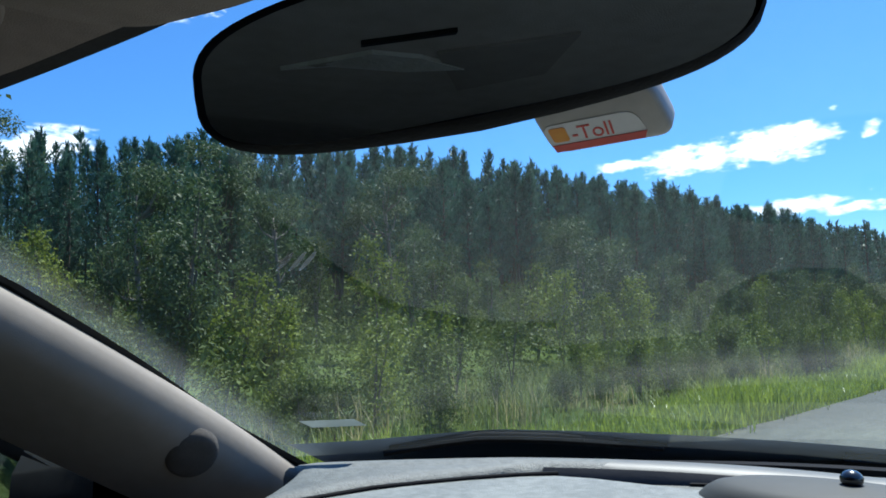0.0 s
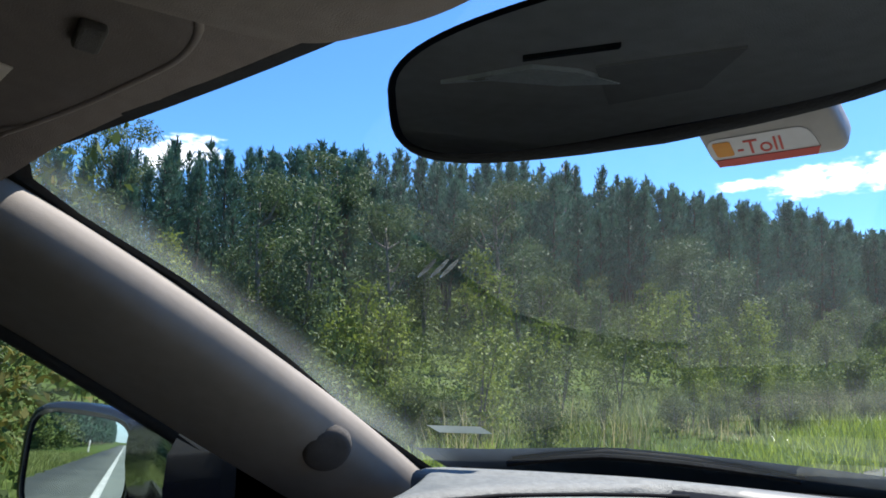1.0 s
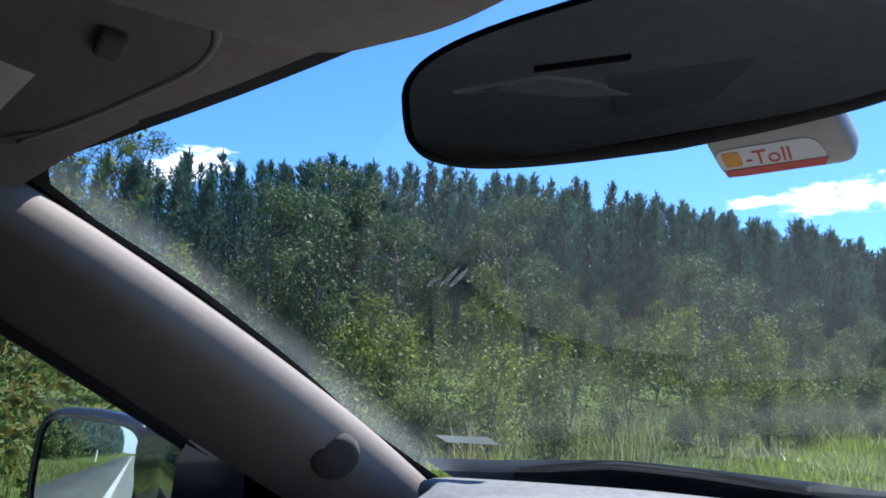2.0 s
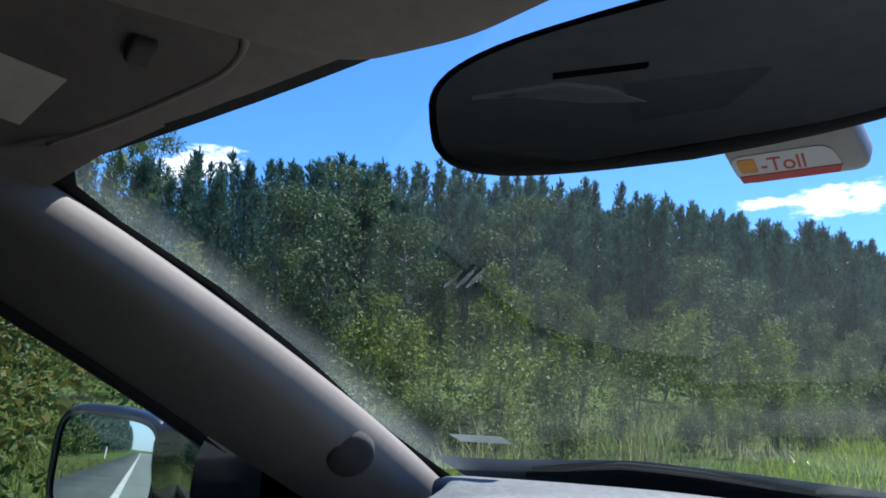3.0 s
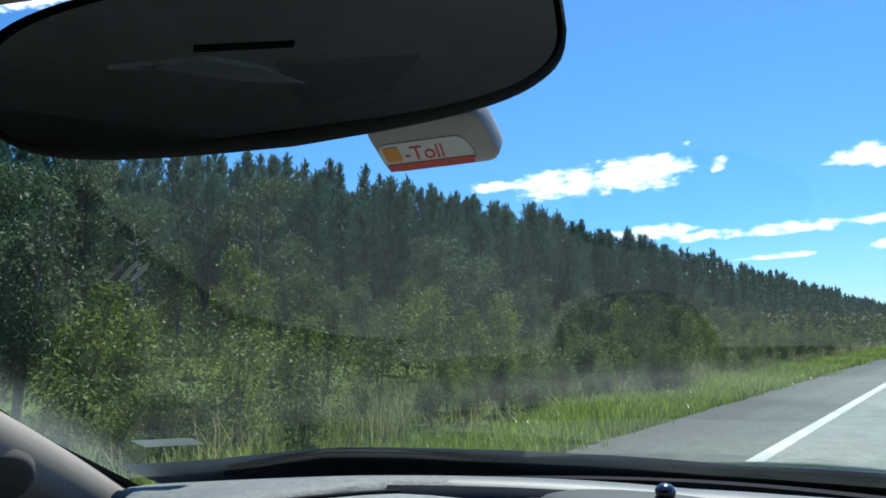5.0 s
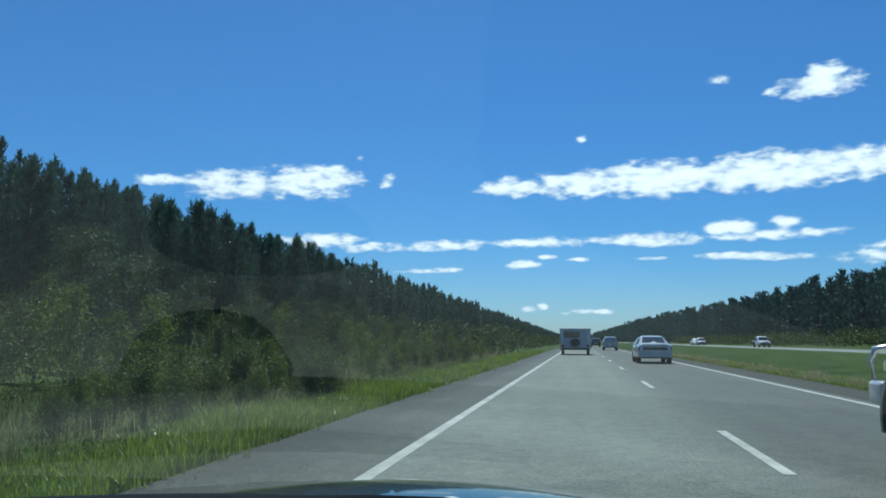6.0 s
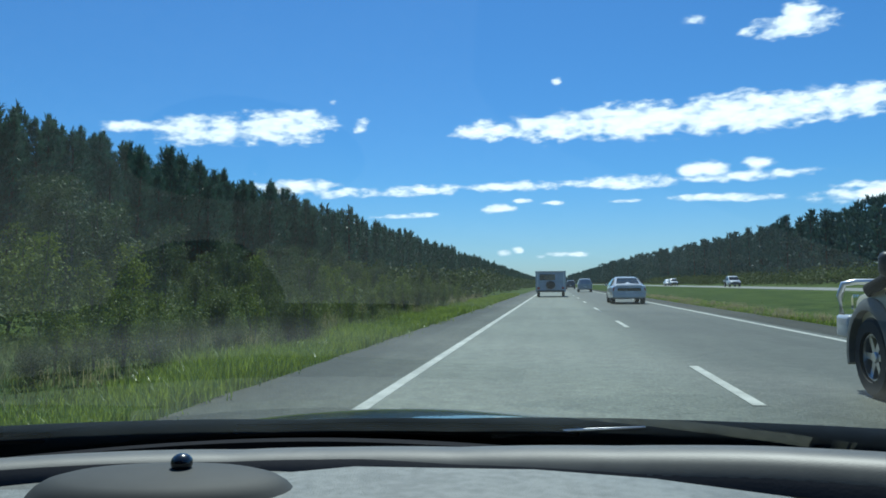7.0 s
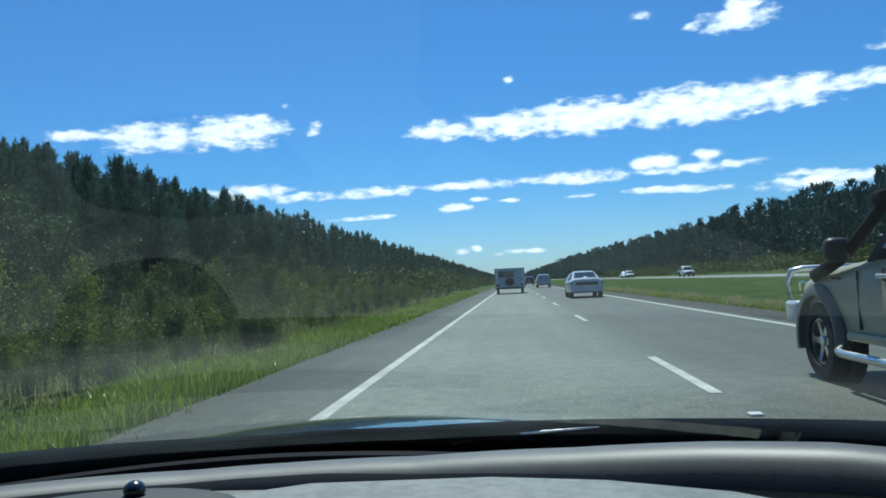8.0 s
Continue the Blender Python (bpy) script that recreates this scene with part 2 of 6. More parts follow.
def asphalt(name, dark, light, stone, lane=None, gloss=0.45):
    """Bitumen with pale stone chips, tyre-polished streaks along the road and patches."""
    m = bpy.data.materials.new(name)
    m.use_nodes = True
    nt = m.node_tree
    N, L = nt.nodes.new, nt.links.new
    b = nt.nodes["Principled BSDF"]
    tc = N("ShaderNodeTexCoord")
    mp = N("ShaderNodeMapping")
    mp.inputs["Scale"].default_value = (1, 0.035, 1)
    L(tc.outputs["Object"], mp.inputs[0])
    streak = N("ShaderNodeTexNoise")
    streak.inputs["Scale"].default_value, streak.inputs["Detail"].default_value = 1.6, 5
    L(mp.outputs[0], streak.inputs["Vector"])
    patch = N("ShaderNodeTexNoise")
    patch.inputs["Scale"].default_value, patch.inputs["Detail"].default_value = 0.35, 6
    L(tc.outputs["Object"], patch.inputs["Vector"])
    half = N("ShaderNodeMath")
    half.operation = "ADD"
    L(streak.outputs[0], half.inputs[0])
    L(patch.outputs[0], half.inputs[1])
    r1 = N("ShaderNodeMapRange")
    r1.inputs[1].default_value, r1.inputs[2].default_value = 0.75, 1.25
    L(half.outputs[0], r1.inputs[0])
    c1 = N("ShaderNodeMix")
    c1.data_type = "RGBA"
    L(r1.outputs[0], c1.inputs[0])
    c1.inputs[6].default_value, c1.inputs[7].default_value = (*dark, 1), (*light, 1)
    chips = N("ShaderNodeTexVoronoi")
    chips.inputs["Scale"].default_value = 42
    L(tc.outputs["Object"], chips.inputs["Vector"])
    grit = N("ShaderNodeTexNoise")
    grit.inputs["Scale"].default_value, grit.inputs["Detail"].default_value = 26, 5
    L(tc.outputs["Object"], grit.inputs["Vector"])
    r2 = N("ShaderNodeMapRange")
    r2.inputs[1].default_value, r2.inputs[2].default_value = 0.42, 0.72
    L(grit.outputs[0], r2.inputs[0])
    c2 = N("ShaderNodeMix")
    c2.data_type = "RGBA"
    L(r2.outputs[0], c2.inputs[0])
    L(c1.outputs[2], c2.inputs[6])
    c2.inputs[7].default_value = (*stone, 1)
    blot = N("ShaderNodeTexNoise")
    blot.inputs["Scale"].default_value, blot.inputs["Detail"].default_value, blot.inputs["Roughness"].default_value = 4.0, 9, 0.8
    L(tc.outputs["Object"], blot.inputs["Vector"])
    br = N("ShaderNodeMapRange")
    br.inputs[1].default_value, br.inputs[2].default_value = 0.34, 0.66
    br.inputs[3].default_value, br.inputs[4].default_value = 0.66, 1.28
    L(blot.outputs[0], br.inputs[0])
    worn = N("ShaderNodeMix")
    worn.data_type, worn.blend_type = "RGBA", "MULTIPLY"
    worn.inputs[0].default_value = 1.0
    L(c2.outputs[2], worn.inputs[6])
    L(br.outputs[0], worn.inputs[7])
    c2 = worn
    if lane is not None:     # a part sealed at another time is darker, with an uneven joint
        sx = N("ShaderNodeSeparateXYZ")
        L(tc.outputs["Object"], sx.inputs[0])
        wob = N("ShaderNodeMath")
        wob.operation = "MULTIPLY_ADD"
        wob.inputs[1].default_value = 0.9
        L(half.outputs[0], wob.inputs[0])
        L(sx.outputs[0], wob.inputs[2])
        lr = N("ShaderNodeMapRange")
        lr.interpolation_type = "SMOOTHSTEP"
        lr.inputs[1].default_value, lr.inputs[2].default_value = lane[0], lane[1]
        lr.inputs[3].default_value, lr.inputs[4].default_value = 1.0, lane[2]
        L(wob.outputs[0], lr.inputs[0])
        shade = N("ShaderNodeMix")
        shade.data_type, shade.blend_type = "RGBA", "MULTIPLY"
        shade.inputs[0].default_value = 1.0
        L(c2.outputs[2], shade.inputs[6])
        L(lr.outputs[0], shade.inputs[7])
        c2 = shade
    L(c2.outputs[2], b.inputs["Base Color"])
    b.inputs["Roughness"].default_value = 0.66
    b.inputs["Specular IOR Level"].default_value = gloss
    bp = N("ShaderNodeBump")
    bp.inputs["Strength"].default_value, bp.inputs["Distance"].default_value = 0.6, 0.012
    L(chips.outputs["Distance"], bp.inputs["Height"])
    L(bp.outputs[0], b.inputs["Normal"])
    return m


M = dict(
    asphalt=asphalt("asphalt", (0.094, 0.104, 0.077), (0.168, 0.184, 0.138), (0.235, 0.252, 0.192), (2.2, 3.8, 0.52)),
    pale_asphalt=asphalt("pale_asphalt", (0.15, 0.155, 0.13), (0.22, 0.225, 0.19), (0.3, 0.3, 0.26)),
    shoulder=asphalt("shoulder_asphalt", (0.055, 0.058, 0.042), (0.094, 0.099, 0.073), (0.152, 0.158, 0.12), (-0.7, -1.9, 0.5), 0.25),
    median_edge=asphalt("median_edge_asphalt", (0.036, 0.035, 0.024), (0.062, 0.060, 0.042), (0.10, 0.098, 0.07), gloss=0.12),
    line_paint=material("road_paint", (0.36, 0.36, 0.30), (0.60, 0.60, 0.52), 2.5, 0.65, 0.3, 90),
    soil=material("grassy_soil", (0.035, 0.06, 0.015), (0.10, 0.135, 0.036), 0.35, 0.95, 0.7, 8, mottle=0.7, spec=0.05),
    grass=material("grass_blade", (0.085, 0.14, 0.012), (0.44, 0.52, 0.08), 0.6, 0.55, translucent=0.4, per="island"),
    broad_grass=material("broad_grass_leaf", (0.06, 0.12, 0.012), (0.37, 0.46, 0.085), 0.6, 0.32, spec=0.6, translucent=0.35, per="island"),
    turf=material("mown_turf", (0.024, 0.048, 0.008), (0.076, 0.110, 0.021), 0.5, 0.95, 0.6, 14, mottle=0.8, spec=0.05),
    median_grass=material("median_grass", (0.045, 0.078, 0.010), (0.11, 0.15, 0.028), 0.5, 0.6, translucent=0.3, per="island"),
    rough_grass=material("rough_grass", (0.045, 0.075, 0.013), (0.28, 0.31, 0.09), 0.6, 0.65, translucent=0.35, per="island"),
    dry_grass=material("dry_grass", (0.16, 0.145, 0.06), (0.56, 0.48, 0.25), 0.6, 0.7, translucent=0.4, per="island"),
    needles=material("pine_needles", (0.007, 0.030, 0.019), (0.105, 0.215, 0.145), 2.4, 0.5, spec=0.4, translucent=0.3, mottle=0.5),
    # bluer needles of the far woods, with distance haze put into their colour
    far_hazed_needles=material("far_hazed_needles", (0.028, 0.068, 0.062), (0.085, 0.155, 0.13), 0.5, 0.6, spec=0.3, translucent=0.25, per="island"),
    bark=material("pine_bark", (0.05, 0.035, 0.025), (0.16, 0.12, 0.09), 3, 0.95, 0.8, 20, stretch=(1, 1, 0.25)),
    gum_bark=material("gum_bark", (0.09, 0.075, 0.06), (0.24, 0.205, 0.17), 2, 0.85, 0.5, 14, stretch=(1, 1, 0.3)),
    leaf=material("shrub_leaf", (0.015, 0.042, 0.010), (0.18, 0.218, 0.060), 0.6, 0.62, spec=0.22, translucent=0.28, per="plant"),
    leaf_yellow=material("young_leaf", (0.045, 0.085, 0.012), (0.31, 0.36, 0.065), 0.6, 0.62, spec=0.22, translucent=0.3, per="plant"),
    brown_leaf=material("browning_leaf", (0.03, 0.036, 0.010), (0.20, 0.17, 0.040), 0.6, 0.62, spec=0.15, translucent=0.28, per="plant"),
    gum_leaf=material("gum_leaf", (0.022, 0.05, 0.02), (0.135, 0.19, 0.085), 0.6, 0.6, spec=0.25, translucent=0.3, per="plant"),
    trim_grey=material("grey_pillar_trim", (0.225, 0.197, 0.165), (0.275, 0.242, 0.205), 5, 0.8, 0.12, 900, mottle=0.5),
    lining=material("roof_lining_cloth", (0.22, 0.178, 0.15), (0.285, 0.235, 0.20), 6, 0.95, 0.25, 700, mottle=0.6),
    # darker than the lining, the visor's shading contrast put into its colour
    visor_cloth=material("visor_cloth", (0.15, 0.122, 0.102), (0.20, 0.163, 0.138), 6, 0.9, 0.2, 700, mottle=0.5),
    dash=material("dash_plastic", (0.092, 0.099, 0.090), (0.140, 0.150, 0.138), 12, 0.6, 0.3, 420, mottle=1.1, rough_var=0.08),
    # shaded and sunlit copies of the dash plastic, the light put into their colour
    shaded_dash=material("shaded_dash_plastic", (0.088, 0.090, 0.080), (0.120, 0.122, 0.108), 5, 0.50, 0.1, 700, mottle=0.6, rough_var=0.05),
    dash_top=material("sunlit_dash_plastic", (0.135, 0.146, 0.134), (0.205, 0.218, 0.202), 9, 0.6, 0.3, 420, mottle=1.1, rough_var=0.08),
    pod_plastic=material("dark_pod_plastic", (0.030, 0.033, 0.030), (0.046, 0.050, 0.046), 5, 0.7, 0.06, 900),
    black_plastic=material("black_plastic", (0.008, 0.008, 0.009), (0.02, 0.02, 0.022), 8, 0.5, 0.1, 300),
    cabin_dark=material("dark_cabin_trim", (0.03, 0.03, 0.032), (0.06, 0.058, 0.056), 6, 0.85, 0.2, 300),
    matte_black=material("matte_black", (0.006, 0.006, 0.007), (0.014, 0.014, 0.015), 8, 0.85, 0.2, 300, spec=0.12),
    # blue-grey: the sky's reflection over black print is put into the colour
    frit=material("printed_black_sky_tint", (0.07, 0.09, 0.12), (0.09, 0.115, 0.155), 8, 0.45, spec=0.5),
    tweeter_cloth=material("tweeter_cloth", (0.075, 0.066, 0.058), (0.105, 0.094, 0.083), 30, 0.9, 0.3, 900),
    rubber=material("rubber", (0.012, 0.012, 0.012), (0.03, 0.029, 0.028), 9, 0.8, 0.3, 60),
    black_paint=material("black_car_paint", (0.006, 0.007, 0.01), (0.012, 0.013, 0.018), 5, 0.25, coat=1.0, rough_var=0.03),
    white_paint=material("white_car_paint", (0.50, 0.51, 0.52), (0.64, 0.64, 0.64), 2, 0.3, coat=0.8, rough_var=0.05),
    beige_paint=material("champagne_car_paint", (0.36, 0.33, 0.22), (0.43, 0.395, 0.27), 2, 0.45, coat=0.12, rough_var=0.06),
    arch_grey=material("arch_plastic", (0.085, 0.09, 0.082), (0.13, 0.135, 0.125), 3, 0.6, 0.1, 300),
    silver_paint=material("silver_car_paint", (0.28, 0.30, 0.32), (0.40, 0.42, 0.44), 2, 0.35, metal=0.3, coat=0.6),
    dark_paint=material("dark_car_paint", (0.02, 0.025, 0.035), (0.05, 0.055, 0.07), 2, 0.3, coat=0.8),
    cream=material("caravan_shell", (0.36, 0.39, 0.42), (0.48, 0.51, 0.54), 2, 0.5),
    tint_glass=material("tinted_glass", (0.012, 0.016, 0.02), (0.03, 0.035, 0.04), 2, 0.06, spec=0.8, rough_var=0.03),
    chrome=material("brushed_metal", (0.6, 0.6, 0.6), (0.8, 0.8, 0.8), 5, 0.34, metal=1.0, rough_var=0.08),
    red_lens=material("red_lens", (0.25, 0.01, 0.01), (0.4, 0.02, 0.02), 8, 0.2),
    pale_streak=material("lamp_lens", (0.32, 0.28, 0.24), (0.44, 0.39, 0.34), 9, 0.3, 0.4, 120),
    panel_grey=material("console_panel", (0.27, 0.29, 0.30), (0.33, 0.35, 0.36), 10, 0.5),
    tag_case=material("tag_case", (0.42, 0.39, 0.35), (0.55, 0.51, 0.46), 12, 0.5, 0.1, 200),
    tag_white=material("tag_sticker", (0.75, 0.72, 0.7), (0.82, 0.8, 0.78), 20, 0.4),
    tag_red=material("tag_red", (0.6, 0.06, 0.04), (0.72, 0.1, 0.07), 20, 0.4),
    tag_orange=material("tag_orange", (0.8, 0.28, 0.02), (0.9, 0.4, 0.05), 20, 0.4),
    pale_backing=material("pale_backing", (0.36, 0.40, 0.39), (0.46, 0.50, 0.49), 20, 0.7, translucent=0.6),
    sticker=material("paper_label", (0.6, 0.52, 0.42), (0.75, 0.66, 0.55), 20, 0.7),
    post_white=material("white_post", (0.6, 0.6, 0.58), (0.8, 0.8, 0.78), 8, 0.6, 0.2, 40),
)
M["windscreen"] = glass("windscreen_glass", (0.93, 0.96, 0.95), dust=0.0125, dust_scale=5)
M["smear"] = glass("smeared_glass", (0.8, 0.82, 0.84), dust=0.07, dust_scale=60)
M["side_glass"] = glass("side_glass", (0.85, 0.9, 0.88))


def mirror_material(name, colour):
    m = bpy.data.materials.new(name)
    m.use_nodes = True
    b = m.node_tree.nodes["Principled BSDF"]
    b.inputs["Base Color"].default_value = (*colour, 1)
    b.inputs["Metallic"].default_value, b.inputs["Roughness"].default_value = 1.0, 0.01
    return m


M["mirror"] = mirror_material("mirror", (0.86, 0.88, 0.9))
M["dim_mirror"] = mirror_material("dimming_mirror", (0.60, 0.78, 0.95))


# ---- mesh helpers ----
def link_mesh(name, me, mat, parent=None, label=""):
    ob = new(name, me)
    if not me.materials:
        me.materials.append(mat)
    if parent:
        ob.parent = parent
    if label:
        ob["label"] = label
    return ob


def part(name, bm, mat, parent, label="", smooth=False, angle=None):
    me = bpy.data.meshes.new(name)
    bm.normal_update()
    bm.to_mesh(me)
    bm.free()
    if smooth:
        for p in me.polygons:
            p.use_smooth = True
        if angle:
            me.set_sharp_from_angle(angle=radians(angle))
    return link_mesh(name, me, mat, parent, label)


def raw(name, verts, faces, mat, parent=None, label="", smooth=False):
    me = bpy.data.meshes.new(name)
    me.from_pydata(verts, [], faces)
    me.update()
    if smooth:
        me.polygons.foreach_set("use_smooth", [True] * len(me.polygons))
    return link_mesh(name, me, mat, parent, label)


def faces_mesh(name, corners):
    """A mesh of loose three-cornered faces from an array (n, 3, 3)."""
    n = len(corners)
    me = bpy.data.meshes.new(name)
    me.vertices.add(3 * n)
    me.vertices.foreach_set("co", np.asarray(corners, dtype=np.float32).ravel())
    me.loops.add(3 * n)
    me.loops.foreach_set("vertex_index", np.arange(3 * n, dtype=np.int32))
    me.polygons.add(n)
    me.polygons.foreach_set("loop_start", np.arange(0, 3 * n, 3, dtype=np.int32))
    me.update(calc_edges=True)
    me.validate()
    return me


def quads_mesh(name, corners):
    """A mesh of loose four-cornered faces from an array (n, 4, 3)."""
    n = len(corners)
    me = bpy.data.meshes.new(name)
    me.vertices.add(4 * n)
    me.vertices.foreach_set("co", np.asarray(corners, dtype=np.float32).ravel())
    me.loops.add(4 * n)
    me.loops.foreach_set("vertex_index", np.arange(4 * n, dtype=np.int32))
    me.polygons.add(n)
    me.polygons.foreach_set("loop_start", np.arange(0, 4 * n, 4, dtype=np.int32))
    me.update(calc_edges=True)
    me.validate()
    return me


def loft(bm, rings, close_ring=True, caps=True):
    """Skin a list of rings of equal length."""
    vs = [[bm.verts.new(p) for p in r] for r in rings]
    n = len(rings[0])
    for a, b in zip(vs, vs[1:]):
        for i in range(n if close_ring else n - 1):
            j = (i + 1) % n
            bm.faces.new((a[i], a[j], b[j], b[i]))
    if caps and close_ring:
        bm.faces.new(vs[0][::-1])
        bm.faces.new(vs[-1])
    bmesh.ops.recalc_face_normals(bm, faces=bm.faces)
    return bm


def box(bm, lo, hi, bevel=0.0, segs=2):
    (x0, y0, z0), (x1, y1, z1) = lo, hi
    m = Matrix.Translation(((x0 + x1) / 2, (y0 + y1) / 2, (z0 + z1) / 2)) @ Matrix.Diagonal((x1 - x0, y1 - y0, z1 - z0, 1))
    r = bmesh.ops.create_cube(bm, size=1, matrix=m)
    if bevel:
        es = list({e for v in r["verts"] for e in v.link_edges})
        bmesh.ops.bevel(bm, geom=es, offset=bevel, segments=segs, affect="EDGES", profile=0.5)
    return bm


def tube(bm, path, radius, sides=8):
    """A round bar along a path of points; radius: a number or one for each point."""
    pts = [Vector(p) for p in path]
    rs = [radius] * len(pts) if isinstance(radius, (int, float)) else radius
    rings = []
    for i, p in enumerate(pts):
        d = (pts[min(i + 1, len(pts) - 1)] - pts[max(i - 1, 0)]).normalized()
        s = d.cross(Vector((0, 0, 1)))
        if s.length < 0.05:
            s = d.cross(Vector((1, 0, 0)))
        s.normalize()
        u = s.cross(d)
        rings.append([p + (s * math.cos(a) + u * math.sin(a)) * rs[i] for a in (2 * math.pi * k / sides for k in range(sides))])
    return loft(bm, rings)


def wheel_disc(bm, centre, axis, r_out, width, sides=28, r_in=0.0):
    """A disc or ring with rounded shoulders, its axis along x."""
    cx, cy, cz = centre
    prof = [(-width / 2, r_in), (-width / 2, r_out * 0.9), (-width * 0.38, r_out * 0.985), (-width * 0.2, r_out), (width * 0.2, r_out), (width * 0.38, r_out * 0.985), (width / 2, r_out * 0.9), (width / 2, r_in)]
    rings = [[(cx + dx, cy + r * math.cos(2 * math.pi * k / sides), cz + r * math.sin(2 * math.pi * k / sides)) for dx, r in prof] for k in range(sides)]
    return loft(bm, rings + [rings[0]], True, False)


def slab(bm, outline, z0, z1):
    """A flat plate from an outline of (x, y)."""
    lo = [bm.verts.new((x, y, z0)) for x, y in outline]
    hi = [bm.verts.new((x, y, z1)) for x, y in outline]
    bm.faces.new(lo[::-1])
    bm.faces.new(hi)
    for i in range(len(lo)):
        j = (i + 1) % len(lo)
        bm.faces.new((lo[i], lo[j], hi[j], hi[i]))
    return bm


def thing(name, label, category, group="", at=(0, 0, 0)):
    ob = new(name)
    ob.empty_display_size = 0.2
    ob.location = at
    return tagged(ob, label, category, group)


def lerp(table, x):
    return float(np.interp(x, [a for a, _ in table], [b for _, b in table]))

# ---- ground, roads and markings ----
PROFILE = [(-2500, 12), (-200, 9), (-60, 8.0), (-40, 3.9), (-26.5, 1.0), (-24, 0.7), (-14, 0.1), (-8, -0.18), (-4.5, -0.12), (-3.0, -0.03), (-2.9, -0.08), (7.2, -0.08), (7.3, -0.03),
           (9, -0.12), (16, -0.1), (23, 0.16), (23.9, 0.3), (24, 0.24), (34, 0.24), (34.1, 0.3), (42, 0.3), (58, 1.2), (120, 8), (300, 16), (2500, 18)]
EDGE_LEFT, EDGE_RIGHT = -2.96, 7.2          # the asphalt's edges
LINE_LEFT, LINE_MID, LINE_RIGHT = -1.34, 2.20, 5.70


def ground_z(x, y):
    z = lerp(PROFILE, x)
    if x < -3.2 or 7.6 < x < 23.5 or x > 34.5:
        z += 0.10 * noise.noise(Vector((x * 0.25, y * 0.25, 3.1)))
    return z


def build_ground():
    xs = sorted({a for a, _ in PROFILE} | {-2.96, -3.4, -3.8, -5, -5.5, -6, -6.5, -7, -9, -10, -11, -12, -16, -18, -20, -22, -27, -30, -35, -40, -50, 8, 10, 11, 12, 14, 18, 20, 38, 50, 70, 90})
    ys = [-2500, -800, -300] + list(range(-150, -20, 10)) + [i * 1.5 for i in range(-13, 60)] + list(range(92, 240, 8)) + [260, 300, 350, 420, 520, 700, 1000, 1500, 2500]
    verts = [(x, y, ground_z(x, y) if abs(y) < 400 else lerp(PROFILE, x)) for y in ys for x in xs]
    n = len(xs)
    faces = [(j * n + i, j * n + i + 1, (j + 1) * n + i + 1, (j + 1) * n + i) for j in range(len(ys) - 1) for i in range(n - 1)]
    ob = raw("ground", verts, faces, M["soil"], smooth=True)
    return tagged(ob, "green and brown grassy ground beside the highway", "ground", kind="structure")


def strip(name, x0, x1, y0, y1, z0, z1, mat, label, category, step=6.0, ragged=0.0):
    """A road slab with a slightly uneven edge."""
    ys = np.arange(y0, min(y1, 120), step).tolist() + [y for y in (120, 200, 320, 500, 800, 1500) if y <= y1]
    rings = []
    for y in ys:
        r = ragged * noise.noise(Vector((y * 0.9, x0, 0))) if ragged else 0
        r2 = 0
        if x0 > 0:   # only the outer edge is broken
            r, r2 = 0, ragged * noise.noise(Vector((y * 0.9, x1, 5)))
        rings.append([(x0 + r, y, z0), (x1 + r2, y, z0), (x1 + r2, y, z1), (x0 + r, y, z1)])
    ob = part(name, loft(bmesh.new(), rings), mat, None)
    return tagged(ob, label, category, kind="structure")


build_ground()
road = strip("road", LINE_LEFT - 0.085, EDGE_RIGHT - 1.2, -300, 1500, -0.12, 0.0, M["asphalt"], "worn grey asphalt carriageway of a two-lane highway", "road")
strip("road_shoulder", EDGE_LEFT, LINE_LEFT - 0.085, -300, 1500, -0.12, -0.004, M["shoulder"], "grey asphalt shoulder beside the edge line", "road", 0.7, 0.12)
strip("road_shoulder_median", EDGE_RIGHT - 1.2, EDGE_RIGHT, -300, 1500, -0.12, -0.004, M["median_edge"], "dark asphalt shoulder beside the grassy median", "road", 0.9, 0.12)
strip("road_opposite", 24.0, 34.0, -300, 1500, 0.1, 0.32, M["pale_asphalt"], "pale asphalt carriageway beyond the grassy median", "road")
for nm, xc in (("edge_line", LINE_LEFT), ("edge_line", LINE_RIGHT)):
    rings = [[(xc - 0.07, y, 0.002), (xc + 0.07, y, 0.002), (xc + 0.065, y, 0.006), (xc - 0.065, y, 0.006)] for y in (-300, -60, 0, 20, 60, 200, 500, 1500)]
    tagged(part(nm, loft(bmesh.new(), rings), M["line_paint"], None), "solid white painted edge line on the asphalt", "road marking", kind="structure")
for k in range(-8, 26):
    bm = box(bmesh.new(), (LINE_MID - 0.06, 7.1 + 12 * k, 0.002), (LINE_MID + 0.06, 10.3 + 12 * k, 0.006))
    tagged(part("lane_dash", bm, M["line_paint"], None), "white painted lane dash on the asphalt", "road marking", "lane dashes", "structure")
for k in range(0, 5):
    bm = box(bmesh.new(), (LINE_MID - 0.05, 5.95 + 24 * k, 0.0), (LINE_MID + 0.05, 6.06 + 24 * k, 0.018), 0.006, 1)
    tagged(part("road_stud", bm, M["post_white"], None), "small white raised stud on the lane line", "road stud", "road studs")


# ---- plants ----
rng = np.random.default_rng(7)


def unit(v):
    return v / np.maximum(np.linalg.norm(v, axis=-1, keepdims=True), 1e-9)


